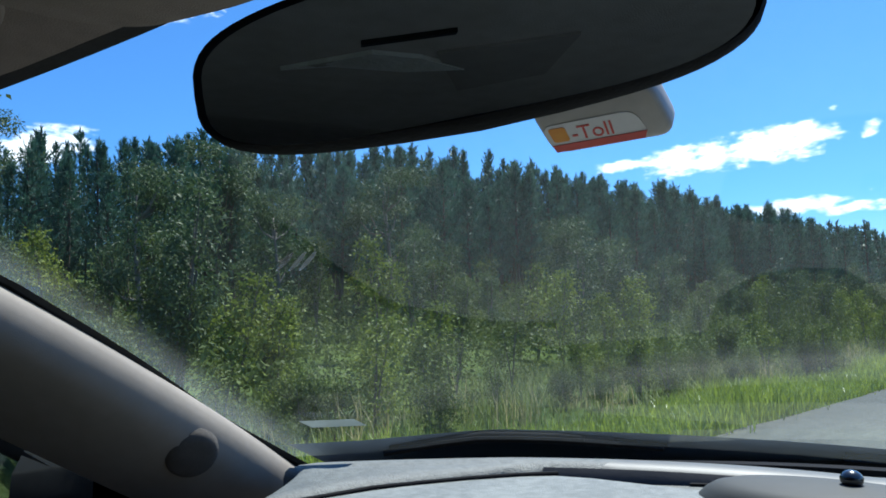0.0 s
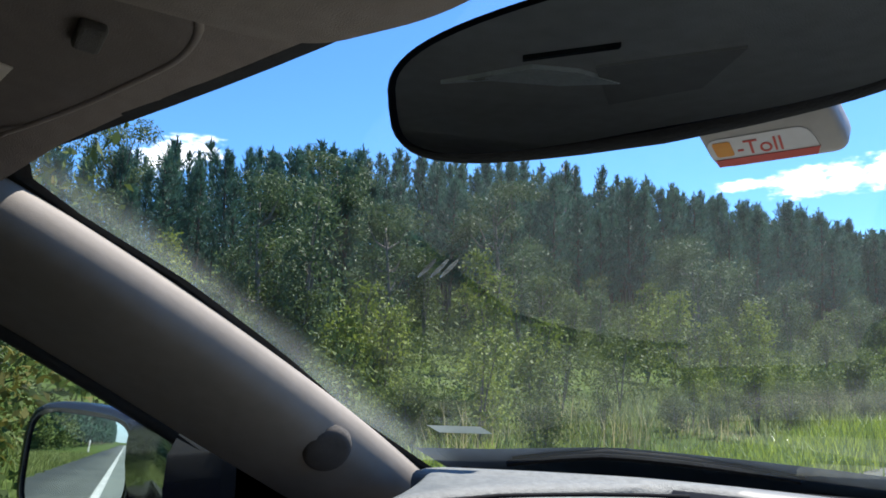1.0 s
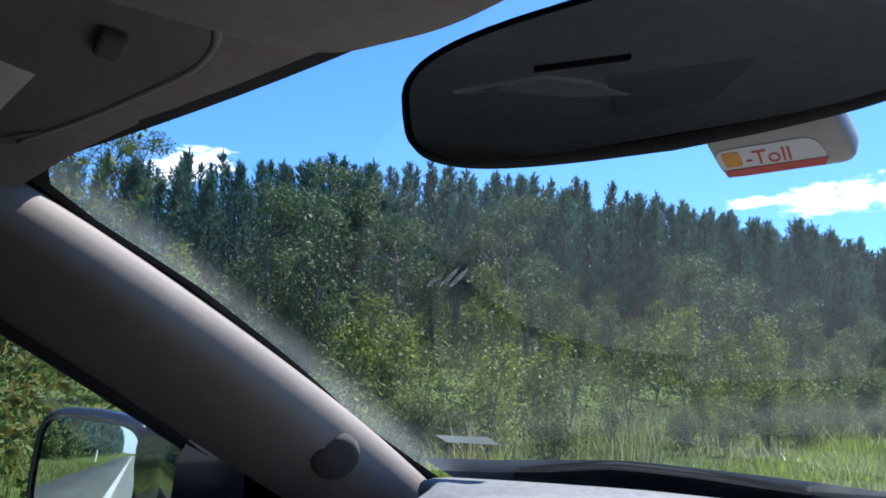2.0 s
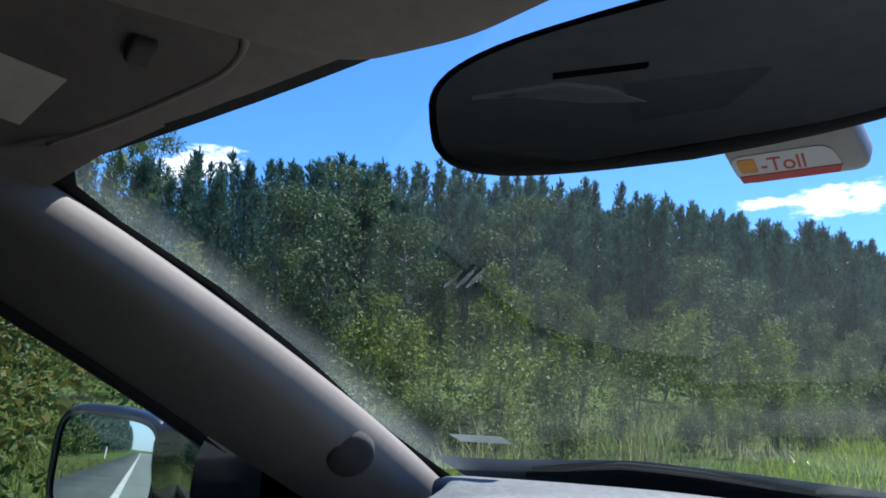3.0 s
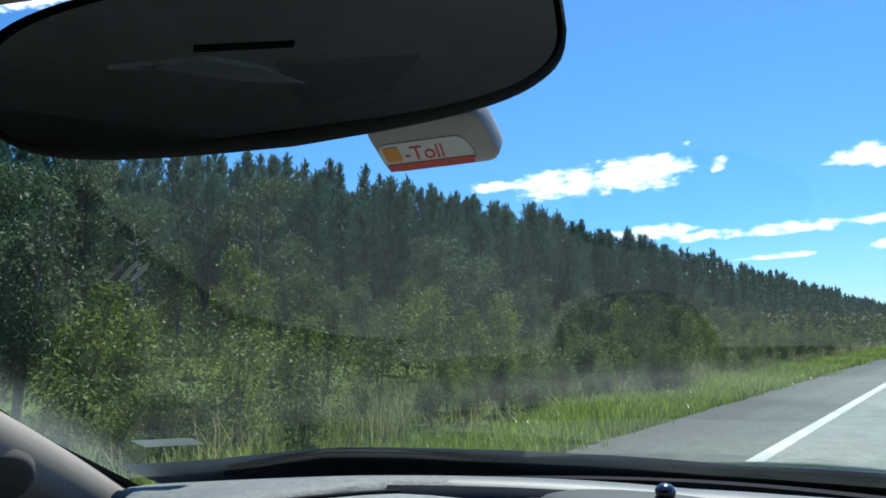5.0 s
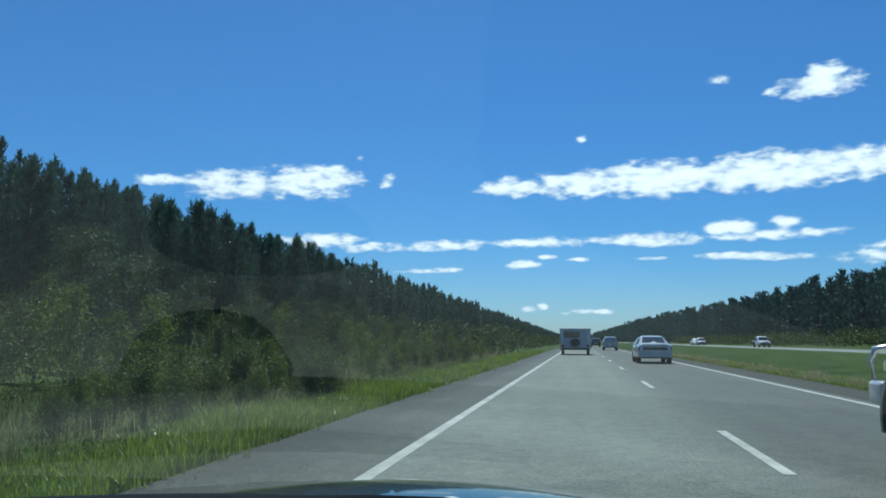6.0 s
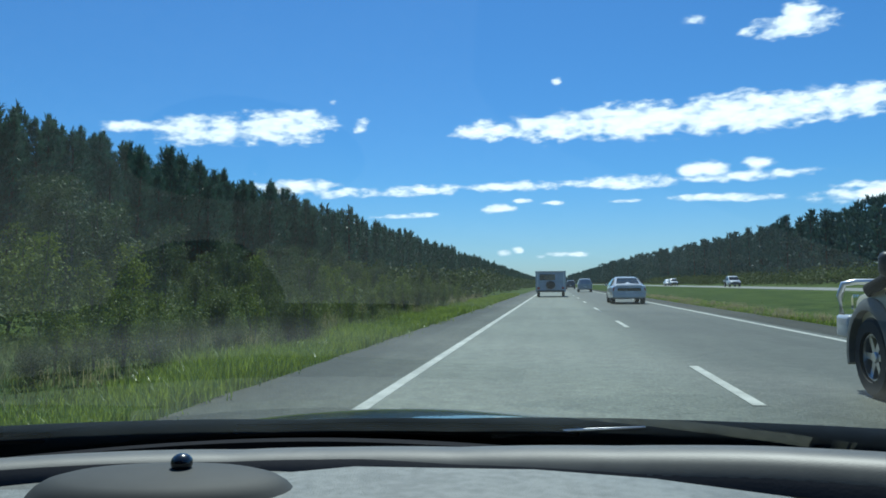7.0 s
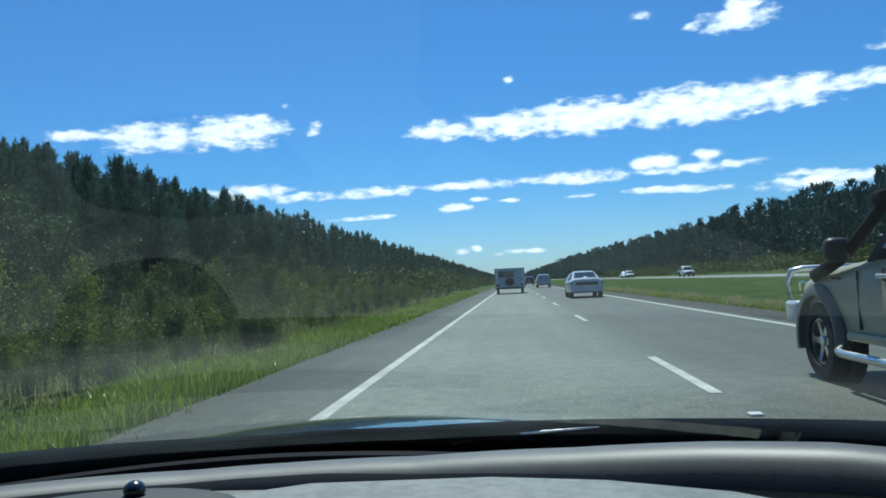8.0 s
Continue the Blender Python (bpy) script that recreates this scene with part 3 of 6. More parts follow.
def leaves_at(centres, length, width, droop=0.0, r=rng, along=None, spread=1.0, size=1.0):
    """Diamond leaves, one at each centre, turned at random (or spread round a direction)."""
    n = len(centres)
    d = unit(r.normal(size=(n, 3)))
    if along is not None:
        d = unit(along + spread * d)
    d[:, 2] -= droop
    d = unit(d)
    s = unit(np.cross(d, unit(r.normal(size=(n, 3)))))
    ln = length * size * r.uniform(0.6, 1.25, (n, 1))
    wd = width * r.uniform(0.7, 1.2, (n, 1))
    c = np.asarray(centres)
    up = np.cross(s, d) * ln * 0.12
    return np.stack([c, c + d * ln * 0.45 + s * wd / 2 + up, c + d * ln, c + d * ln * 0.45 - s * wd / 2 + up], 1)


def twig_quads(a, b, w):
    """Flat twigs, two crossed strips each, from a to b."""
    d = unit(b - a)
    out = []
    for ref in ((0, 0, 1.0), (1.0, 0.3, 0)):
        s = unit(np.cross(d, np.array(ref))) * w
        out.append(np.stack([a - s, a + s, b + s * 0.4, b - s * 0.4], 1))
    return np.concatenate(out)


def trunk_mesh(name, h, r0, r1, bend, seed, sides=8, n=7):
    r = random.Random(seed)
    path, rad = [], []
    ph = r.uniform(0, 6.28)
    for i in range(n):
        t = i / (n - 1)
        path.append((bend * math.sin(2.2 * t + ph) - bend * math.sin(ph), bend * math.cos(1.7 * t + ph) - bend * math.cos(ph), h * t))
        rad.append(r0 + (r1 - r0) * t ** 0.8 if i else r0 * 1.25)
    bm = tube(bmesh.new(), path, rad, sides)
    me = bpy.data.meshes.new(name)
    for f in bm.faces:
        f.smooth = True
    bm.to_mesh(me)
    bm.free()
    return me, path


def needles_at(centres, along, length, width, r, spread=0.55):
    """Three-cornered needle bundles, standing out round a direction."""
    n = len(centres)
    d = unit(along + spread * unit(r.normal(size=(n, 3))))
    s = unit(np.cross(d, unit(r.normal(size=(n, 3))))) * width * 0.5 * r.uniform(0.7, 1.3, (n, 1))
    ln = length * r.uniform(0.65, 1.2, (n, 1))
    c = np.asarray(centres)
    return np.stack([c - s, c + s, c + d * ln], 1)


def crown_width(t, tip):
    """How far the branches reach at a height t (0 to 1) of the crown: full below, closing to a pointed top."""
    return (0.75 + 0.25 * min(1.0, t / 0.2)) * min(1.0, max(0.0, 1.0 - t) / tip) ** 0.92


def pine_crown(h, seed, base=0.28, radius=1.25, step=0.42, per=6, tufts=4, blades=8, blade=(0.36, 0.04), tip=0.55, fill=0, lead=1.0):
    """Needle tufts on whorls of upturned branches, closing in to a leading shoot."""
    r = np.random.default_rng(seed)
    twa, twb, cs, ds = [], [], [], []
    z = h * base
    while z < h - 0.3:
        t = (z / h - base) / (1 - base)
        reach = radius * crown_width(t, tip) * r.uniform(0.72, 1.12)
        a0 = r.uniform(0, 6.28)
        n = max(3, round(per * (1 - 0.5 * t)))
        for k in range(n):
            a = a0 + 6.283 * k / n + r.normal(0, 0.25)
            rr = reach * r.uniform(0.55, 1.15)
            out = np.array([math.cos(a), math.sin(a), 0])
            p0 = np.array([0, 0, z])
            end = p0 + out * rr + np.array([0, 0, rr * r.uniform(0.2, 0.6)])
            twa.append(p0)
            twb.append(end)
            d = unit(out * 0.45 + np.array([0, 0, 0.9]))
            for j in range(tufts):
                f = 1 - 0.8 * j / max(1, tufts)
                c = p0 + (end - p0) * f + r.normal(0, 0.07, 3)
                cs.append(c + r.normal(0, 0.03, (blades, 3)) + np.linspace(-0.05, 0.22, blades)[:, None] * d)
                ds.append(np.repeat([d + r.normal(0, 0.2, 3)], blades, 0))
        z += step * r.uniform(0.8, 1.2) * (1 - 0.35 * t)
    # the leading shoot
    m = blades * 4
    top = r.normal(0, 0.02, (m, 3))
    top[:, 2] = np.linspace(h - 1.0, h - 1.0 + lead, m)
    cs.append(top)
    ds.append(np.repeat([[0, 0, 1.1]], m, 0))
    q = needles_at(np.concatenate(cs), np.concatenate(ds), blade[0], blade[1], r, 0.5)
    if fill:
        fz = 0.92 * r.random(fill)
        ang = r.uniform(0, 6.283, fill)
        rad = radius * 0.62 * np.array([crown_width(a, tip) for a in fz]) * np.sqrt(r.random(fill))
        cen = np.stack([rad * np.cos(ang), rad * np.sin(ang), h * base + fz * h * (0.98 - base)], 1)
        q = np.concatenate([q, needles_at(cen, np.repeat([[0, 0, 0.4]], fill, 0), blade[0] * 1.3, blade[1] * 2.5, r, 0.9)])
    tw = twig_quads(np.array(twa), np.array(twb), 0.012)
    return q, tw


def leafy_crown(seed, clumps, leaf=(0.13, 0.05), per=60, spread=0.32, droop=0.3):
    """Leaves round the clump centres, with twigs from the stem to them."""
    r = np.random.default_rng(seed)
    cs = []
    for c, s in clumps:
        m = int(per * s * s * r.uniform(0.7, 1.3)) + 6
        d = unit(r.normal(size=(m, 3))) * (r.random((m, 1)) ** 0.45) * spread * s
        d[:, 2] *= 0.75
        cs.append(np.asarray(c) + d)
    cs = np.concatenate(cs)
    return leaves_at(cs, leaf[0], leaf[1], droop, r)


def make_pine(h, seed, wide, tip):
    th = thing("pine_tree", "tall plantation pine with dark green needles and a bare lower trunk", "tree", "pines of the plantation")
    me, path = trunk_mesh("trunk", h * 0.97, 0.13 + 0.004 * h, 0.02, 0.08, seed)
    link_mesh("trunk", me, M["bark"], th)
    q, tw = pine_crown(h, seed, base=0.34, radius=wide, step=0.30, per=8, tufts=3, blades=14, fill=300, tip=tip, blade=(0.20, 0.034))
    cr = link_mesh("crown", faces_mesh("crown", q), M["needles"], th)
    tagged(link_mesh("branches", quads_mesh("branches", tw), M["bark"], th), kind="stuff")
    return th


def sapling(h, seed, leaf_mat, label, wide=0.45, leaf=(0.13, 0.05), per=60, stems=3, category="shrub", group="roadside shrubs", name="shrub", clump=0.34):
    r = random.Random(seed)
    th = thing(name, label, category, group)
    bm = bmesh.new()
    clumps, twa, twb = [], [], []
    for s in range(stems):
        a = r.uniform(0, 6.28)
        lean = r.uniform(0.1, 0.5) * wide * h
        top = (math.cos(a) * lean, math.sin(a) * lean, h * r.uniform(0.75, 1.0))
        pts = [(top[0] * t ** 1.3 + 0.05 * r.uniform(-1, 1) * h * t * (1 - t), top[1] * t ** 1.3, top[2] * t) for t in (0, 0.25, 0.5, 0.75, 1)]
        tube(bm, pts, [0.012 * h, 0.009 * h, 0.007 * h, 0.005 * h, 0.002 * h], 5)
        m = max(4, int(5 + 2.2 * h))
        for k in range(m):
            t = r.uniform(0.22, 1.0)
            i = min(3, int(t * 4))
            p = Vector(pts[i]).lerp(Vector(pts[i + 1]), t * 4 - i)
            b = r.uniform(0, 6.28)
            e = wide * h * (0.42 * (1.05 - t) + 0.12) * r.uniform(0.3, 1.1)
            c = p + Vector((math.cos(b) * e, math.sin(b) * e, r.uniform(0.0, 0.12) * h))
            clumps.append((tuple(c), r.uniform(0.7, 1.3)))
            twa.append(tuple(p))
            twb.append(tuple(c))
    part("stems", bm, M["gum_bark"], th)
    q = leafy_crown(seed, clumps, leaf, per, clump)
    link_mesh("foliage", quads_mesh("foliage", q), leaf_mat, th)
    tagged(link_mesh("twigs", quads_mesh("twigs", twig_quads(np.array(twa), np.array(twb), 0.006)), M["gum_bark"], th), kind="stuff")
    return th


def gum_tree(h, seed, label):
    r = random.Random(seed)
    th = thing("gum_tree", label, "tree", "gum trees")
    me, path = trunk_mesh("trunk", h * 0.8, 0.16, 0.03, 0.3, seed)
    link_mesh("trunk", me, M["gum_bark"], th)
    clumps = []
    bm = bmesh.new()
    for k in range(15):
        t = r.uniform(0.35, 0.95)
        i = min(len(path) - 2, int(t * (len(path) - 1)))
        p = Vector(path[i])
        a = r.uniform(0, 6.28)
        ln = h * r.uniform(0.12, 0.26) * (1.2 - 0.6 * t)
        e = p + Vector((math.cos(a) * ln, math.sin(a) * ln, h * r.uniform(0.08, 0.2)))
        mid = p.lerp(e, 0.55) + Vector((0, 0, -0.04 * h))
        tube(bm, [p, mid, e], [0.05, 0.035, 0.012], 5)
        for j in range(5):
            clumps.append((tuple(e + Vector((r.gauss(0, 0.45), r.gauss(0, 0.45), r.gauss(0.1, 0.3)))), r.uniform(0.7, 1.3)))
    part("limbs", bm, M["gum_bark"], th)
    q = leafy_crown(seed, clumps, (0.2, 0.06), 55, 0.5, 0.7)
    link_mesh("crown", quads_mesh("crown", q), M["gum_leaf"], th)
    return th


def plant(ob, x, y, s, turn, tilt=0.0, dz=0.0):
    return copy_thing(ob, pose(x, y, ground_z(x, y) - 0.04 + dz, tilt, 0, turn) @ Matrix.Scale(s, 4))

# the pine plantation along the verge
def settle(ob, x, y, s, turn):
    """Put the first of a kind at its own place, scaled."""
    ob.scale = (s, s, s)
    ob.location = (x, y, ground_z(x, y) - 0.04)
    ob.rotation_euler = (0, 0, radians(turn))


RISE = [(-10, 0.59), (4, 0.625), (12, 0.755), (24, 0.94), (40, 1.06)]    # the trees grow taller along the verge
pr = random.Random(11)
pines = [make_pine(9.0, 21 + k, w, tip) for k, (w, tip) in enumerate(((1.2, 0.58), (1.4, 0.7), (1.1, 0.52), (1.5, 0.74), (1.3, 0.62), (1.15, 0.68)))]
spots = []
for row in range(4):
    x0 = -26.5 - 3.0 * row
    y = -6.0 - 1.5 * (row % 2)
    while y < 86 + 5 * row:
        if row < 3 or y < 50:
            spots.append((x0 + pr.gauss(0, 0.5), y + pr.gauss(0, 0.35), pr.uniform(0.84, 1.13)))
        y += 1.45 + 0.2 * row
for i, (x, y, s) in enumerate(spots):
    s *= (0.96 + 0.05 * math.sin(y * 0.11 + 1.0)) * lerp(RISE, y)
    turn = pr.uniform(0, 360)
    if i < len(pines):
        settle(pines[i], x, y, s, turn)
    else:
        src = pines[pr.randrange(len(pines))]
        c = copy_thing(src, pose(x, y, ground_z(x, y) - 0.04, pr.gauss(0, 1.2), pr.gauss(0, 1.2), turn))
        c.scale = (s, s, s)


def wood_mass(name, label, spots, lod_seed, h=9.0, mat="needles", base=0.2, radius=1.35, step=0.6, blade=(0.7, 0.2), blades=3, fill=45, lead=1.0):
    """Far woods: simpler pines joined into one."""
    variants = []
    for k in range(4):
        q, tw = pine_crown(h, lod_seed + k, base=base, radius=radius, step=step, per=5, tufts=2 if blades < 5 else 3, blades=blades, blade=(blade[0], blade[1] * 1.25), fill=fill, tip=(0.75 if lead > 0.5 else 0.5) + 0.07 * k, lead=lead)
        t0 = np.array([[0, 0, 0]])
        tq = twig_quads(t0, t0 + [[0, 0, h]], 0.13)
        variants.append((q, tq))
    cq, tq = [], []
    r = random.Random(lod_seed)
    for x, y, s in spots:
        q, tw = variants[r.randrange(4)]
        a = r.uniform(0, 6.28)
        m = np.array([[math.cos(a), math.sin(a), 0], [-math.sin(a), math.cos(a), 0], [0, 0, 1]]) * s
        o = np.array([x, y, ground_z(x, y) if abs(y) < 400 else lerp(PROFILE, x)])
        cq.append(q @ m + o)
        tq.append(tw @ m + o)
    th = thing(name, label, "woods")
    th["kind"] = "stuff"
    link_mesh("crowns", faces_mesh("crowns", np.concatenate(cq)), M[mat], th)
    link_mesh("trunks", quads_mesh("trunks", np.concatenate(tq)), M["bark"], th)
    return th


wr = random.Random(5)
sp = []
for row in range(4):
    y = 88.0
    while y < 1500:
        sp.append((-26.0 - 2.6 * row + wr.gauss(0, 0.8), y + wr.gauss(0, 0.8), wr.uniform(0.9, 1.15)))
        y += 1.4 + 0.15 * row + (y - 80) * (0.0056 + 0.0036 * row)
wood_mass("far_pine_woods", "dark green pine plantation lining the far road", sp, 60, radius=1.3, base=0.12, step=0.55, blade=(0.46, 0.115), blades=4)
sp = []
for row in range(4):
    y = -22.0
    while y < 100:
        sp.append((-37.5 - 3.4 * row + wr.gauss(0, 0.8), y + wr.gauss(0, 0.6), wr.uniform(0.98, 1.16) * lerp(RISE, y)))
        y += 1.4 + 0.25 * row
wood_mass("deep_pine_woods", "dense dark pines deeper in the plantation", sp, 65, base=0.03, radius=1.4, step=0.5, blade=(0.3, 0.065), blades=7)
sp = []
for row in range(3):
    y = -9.0
    while y > -480:
        sp.append((-9.0 - 3 * row + wr.gauss(0, 0.8), y + wr.gauss(0, 0.8), wr.uniform(0.9, 1.3)))
        y -= 3.0 - y * 0.015
wood_mass("pine_woods_behind", "pine woods along the verge behind the car", sp, 70, base=0.08)
sp = []
for row in range(6):
    y = 70.0 - 4 * row
    while y < 1900:
        h = lerp([(60, 1.55), (116, 1.52), (217, 1.58), (477, 1.8), (1900, 2.1)], y)
        sp.append((lerp([(200, 56), (600, 46), (1500, 38)], y) + 6.0 * row + wr.gauss(0, 2.2), y + wr.gauss(0, 1.6), h * wr.uniform(0.82, 1.12)))
        y += 2.4 + 0.15 * row + (y - 60) * (0.007 + 0.0035 * row)
wood_mass("hillside_pine_woods", "dark pine woods on the hillside beyond the far carriageway", sp, 80, base=0.06, radius=2.3, step=0.68, blade=(0.54, 0.18), blades=4, mat="far_hazed_needles", lead=0.35)
sp = [(x * 0.5 + wr.gauss(0, 1), 900 + wr.gauss(0, 40), wr.uniform(0.7, 1.1)) for x in range(-50, 100)]
wood_mass("horizon_woods", "distant trees closing the end of the road", sp, 90, base=0.05, step=0.9, mat="far_hazed_needles")

# shrubs and saplings between the verge and the pines
kinds = [sapling(2.2, 101, M["leaf"], "dark green leafy roadside shrub", 0.5, (0.105, 0.04), 44),
         sapling(2.6, 102, M["leaf_yellow"], "yellow-green leafy sapling by the roadside", 0.4, (0.12, 0.055), 40),
         sapling(3.0, 103, M["leaf"], "slender green wattle sapling with drooping leaves", 0.32, (0.14, 0.034), 38, 4),
         sapling(1.6, 104, M["leaf"], "low bushy green shrub at the grass edge", 0.65, (0.09, 0.04), 46, 4),
         sapling(3.4, 105, M["gum_leaf"], "grey-green young gum sapling", 0.36, (0.15, 0.04), 40, 3)]
br = random.Random(31)
placed = [0] * len(kinds)


def put_shrub(k, x, y, s):
    turn = br.uniform(0, 360)
    if not placed[k]:
        placed[k] = 1
        settle(kinds[k], x, y, s, turn)
    else:
        c = copy_thing(kinds[k], pose(x, y, ground_z(x, y) - 0.04, br.gauss(0, 3), br.gauss(0, 3), turn))
        c.scale = (s, s, s * br.uniform(0.9, 1.15))


for i in range(190):
    x = -(5.8 + 19 * br.random() ** 1.15)
    y = br.uniform(-10, 62)
    d = -x
    if d < 9:
        k, s = br.choice((0, 3, 3, 1)), br.uniform(0.45, 0.75)
    elif d < 14:
        k, s = br.choice((0, 1, 2, 4)), br.uniform(0.6, 1.0)
    else:
        k, s = br.choice((0, 2, 4, 4, 1)), br.uniform(0.75, 1.2)
    put_shrub(k, x, y, s)

for i in range(80):
    put_shrub(br.choice((0, 3, 3, 1)), -br.uniform(4.8, 7.2), br.uniform(1, 60) if i > 34 else br.uniform(3, 17), br.uniform(0.28, 0.5))

# a few gums that stand over the shrubs
gums = [gum_tree(8.5, 301, "tall gum tree with a pale trunk and open grey-green crown"), gum_tree(7.0, 302, "young gum tree with a leaning pale trunk")]
for i, (k, x, y, s, a) in enumerate(((0, -29.5, 6.2, 0.95, 10), (1, -18.0, -1.5, 0.8, 80), (0, -27.5, 14.0, 1.0, 200), (1, -22.0, 30.0, 0.85, 130), (1, -20.5, 8.5, 0.82, 250), (0, -23.0, 20.0, 0.92, 60), (1, -19.0, 12.0, 0.72, 310), (0, -24.5, 1.5, 0.95, 150), (1, -17.0, 24.0, 0.7, 20))):
    if i < 2:
        settle(gums[k], x, y, s, a)
    else:
        c = copy_thing(gums[k], pose(x, y, ground_z(x, y) - 0.04, 0, 0, a))
        c.scale = (s, s, s)


# undergrowth that fills the gaps, and shrubs farther along
def undergrowth(name, label, spots, mat, leaf, per, spread, seed):
    r = np.random.default_rng(seed)
    clumps = [((x, y, ground_z(x, y) + z), s) for x, y, z, s in spots]
    q = leafy_crown(seed, clumps, leaf, per, spread, 0.2)
    th = tagged(link_mesh(name, quads_mesh(name, q), M[mat]), label, "undergrowth", kind="stuff")
    return th


ur = random.Random(77)
undergrowth("undergrowth", "tangled low green undergrowth below the pines",
            [(-ur.uniform(7.5, 23), ur.uniform(-10, 70), ur.uniform(0.1, 0.9), ur.uniform(0.8, 1.5)) for _ in range(750)], "leaf", (0.13, 0.055), 70, 0.6, 5)
undergrowth("forest_floor", "shaded ferns and litter below the pines",
            [(-ur.uniform(20, 34), ur.uniform(-8, 40), ur.uniform(0.0, 1.2), ur.uniform(0.9, 1.6)) for _ in range(420)], "leaf", (0.3, 0.12), 24, 0.8, 15)
undergrowth("far_shrubs", "low shrubs along the far verge",
            [(-ur.uniform(6.5, 21), 60 + 240 * ur.random() ** 1.6, ur.uniform(0.1, 2.4), ur.uniform(0.9, 1.6)) for _ in range(700)], "leaf", (0.42, 0.2), 22, 0.8, 6)
undergrowth("bushes_behind", "leafy bushes along the verge behind the car",
            [(-ur.uniform(6.5, 13), -11 - 90 * ur.random() ** 1.4, ur.uniform(0.1, 3.0), ur.uniform(0.9, 1.5)) for _ in range(420)], "leaf", (0.35, 0.16), 26, 0.8, 8)
undergrowth("window_bushes", "mottled yellow-brown bushes beside the verge",
            [(-ur.uniform(4.6, 8.5), ur.uniform(-6, 1.1), ur.uniform(0.1, 4.2), ur.uniform(0.6, 1.2)) for _ in range(160)], "brown_leaf", (0.085, 0.04), 110, 0.5, 10)
undergrowth("window_shrubs", "dark tangled shrubs beside the verge",
            [(-ur.uniform(4.6, 10.0), ur.uniform(-9, 1.0), ur.uniform(0.1, 5.0), ur.uniform(0.7, 1.3)) for _ in range(340)], "leaf", (0.11, 0.05), 80, 0.6, 11)
undergrowth("median_shrubs", "low bushes along the foot of the far woods",
            [(ur.uniform(44, 56), 60 + 300 * ur.random(), ur.uniform(0.2, 2.0), ur.uniform(1.0, 2.0)) for _ in range(520)], "leaf", (0.6, 0.3), 22, 1.2, 9)


# mown turf of the median, a thin sheet on the ground
bm = bmesh.new()
xs = [7.55 + 15.6 * i / 26 for i in range(27)]
ys = [-60 + 6 * j for j in range(11)] + [1.5 * j for j in range(1, 64)] + [100 + 12 * j for j in range(26)]
grid = [[bm.verts.new((x, y, ground_z(x, y) + 0.05)) for x in xs] for y in ys]
for ra, rb in zip(grid, grid[1:]):
    for i in range(26):
        bm.faces.new((ra[i], ra[i + 1], rb[i + 1], rb[i]))
me = bpy.data.meshes.new("median")
bm.to_mesh(me)
bm.free()
tagged(link_mesh("median", me, M["turf"]), "green mown turf of the median strip", "median", kind="structure")


# grass
def grass(name, label, n, xr, yr, height, width, mat, seed, power=1.0, lean=0.5, clumped=0.0):
    r = np.random.default_rng(seed)
    x = r.uniform(*xr, n)
    y = yr[0] + (yr[1] - yr[0]) * r.random(n) ** power
    if clumped:
        m = max(1, n // 40)
        cx, cy = r.uniform(*xr, m), yr[0] + (yr[1] - yr[0]) * r.random(m) ** power
        k = r.integers(0, m, n)
        x, y = cx[k] + r.normal(0, clumped, n), cy[k] + r.normal(0, clumped, n)
    z = np.array([ground_z(a, b) for a, b in zip(x, y)]) - 0.01
    base = np.stack([x, y, z], 1)
    h = height * r.uniform(0.45, 1.3, (n, 1)) * (1 + 0.35 * np.sin(x * 1.7 + y * 0.9))[:, None]
    a = r.uniform(0, 6.283, n)
    s = np.stack([np.cos(a), np.sin(a), 0 * a], 1) * width * 0.5 * (1 + np.maximum(0, y - 15) / 25)[:, None]
    d = np.stack([-np.sin(a), np.cos(a), 0 * a], 1) * h * lean * r.uniform(0.1, 1.0, (n, 1))
    up = np.array([[0, 0, 1.0]]) * h
    q = np.concatenate([np.stack([base - s, base + s, base + s * 0.8 + d * 0.35 + up * 0.6, base - s * 0.8 + d * 0.35 + up * 0.6], 1),
                        np.stack([base - s * 0.8 + d * 0.35 + up * 0.6, base + s * 0.8 + d * 0.35 + up * 0.6, base + d + up * 0.98 + s * 0.1, base + d + up * 0.98 - s * 0.1], 1)])
    return tagged(link_mesh(name, quads_mesh(name, q), M[mat]), label, "grass", kind="stuff")


grass("verge_grass", "bright green long grass on the verge", 60000, (-4.9, -2.98), (0.5, 75), 0.21, 0.012, "grass", 1, 1.7)
grass("broad_verge_grass", "broad bright grass leaves on the verge", 12000, (-4.8, -3.0), (1.5, 40), 0.19, 0.017, "broad_grass", 12, 1.3, 0.9, 0.22)
grass("rough_grass", "rough uneven grass among the shrubs", 27000, (-10.5, -4.4), (-4, 42), 0.27, 0.013, "rough_grass", 21, 1.0, 0.8)
grass("verge_grass_behind", "green grass on the verge behind the car", 16000, (-6.4, -2.98), (-60, 0.5), 0.22, 0.02, "rough_grass", 4, 0.6)
grass("dry_grass", "tall pale dry grass at the edge of the shrubs", 2600, (-7.2, -5.0), (-1, 62), 0.42, 0.009, "dry_grass", 2, 1.3, 0.7, 0.16)
grass("median_grass", "green mown grass on the median", 34000, (7.25, 16.0), (5, 70), 0.06, 0.012, "median_grass", 3, 1.3)
grass("median_tufts", "pale uneven grass tufts along the edge of the median", 7000, (7.3, 8.9), (6, 70), 0.22, 0.012, "dry_grass", 33, 1.2, 0.9, 0.12)
grass("median_edge_grass", "long green grass along the edge of the median", 16000, (7.2, 9.5), (5, 60), 0.13, 0.012, "grass", 34, 1.2, 0.7)

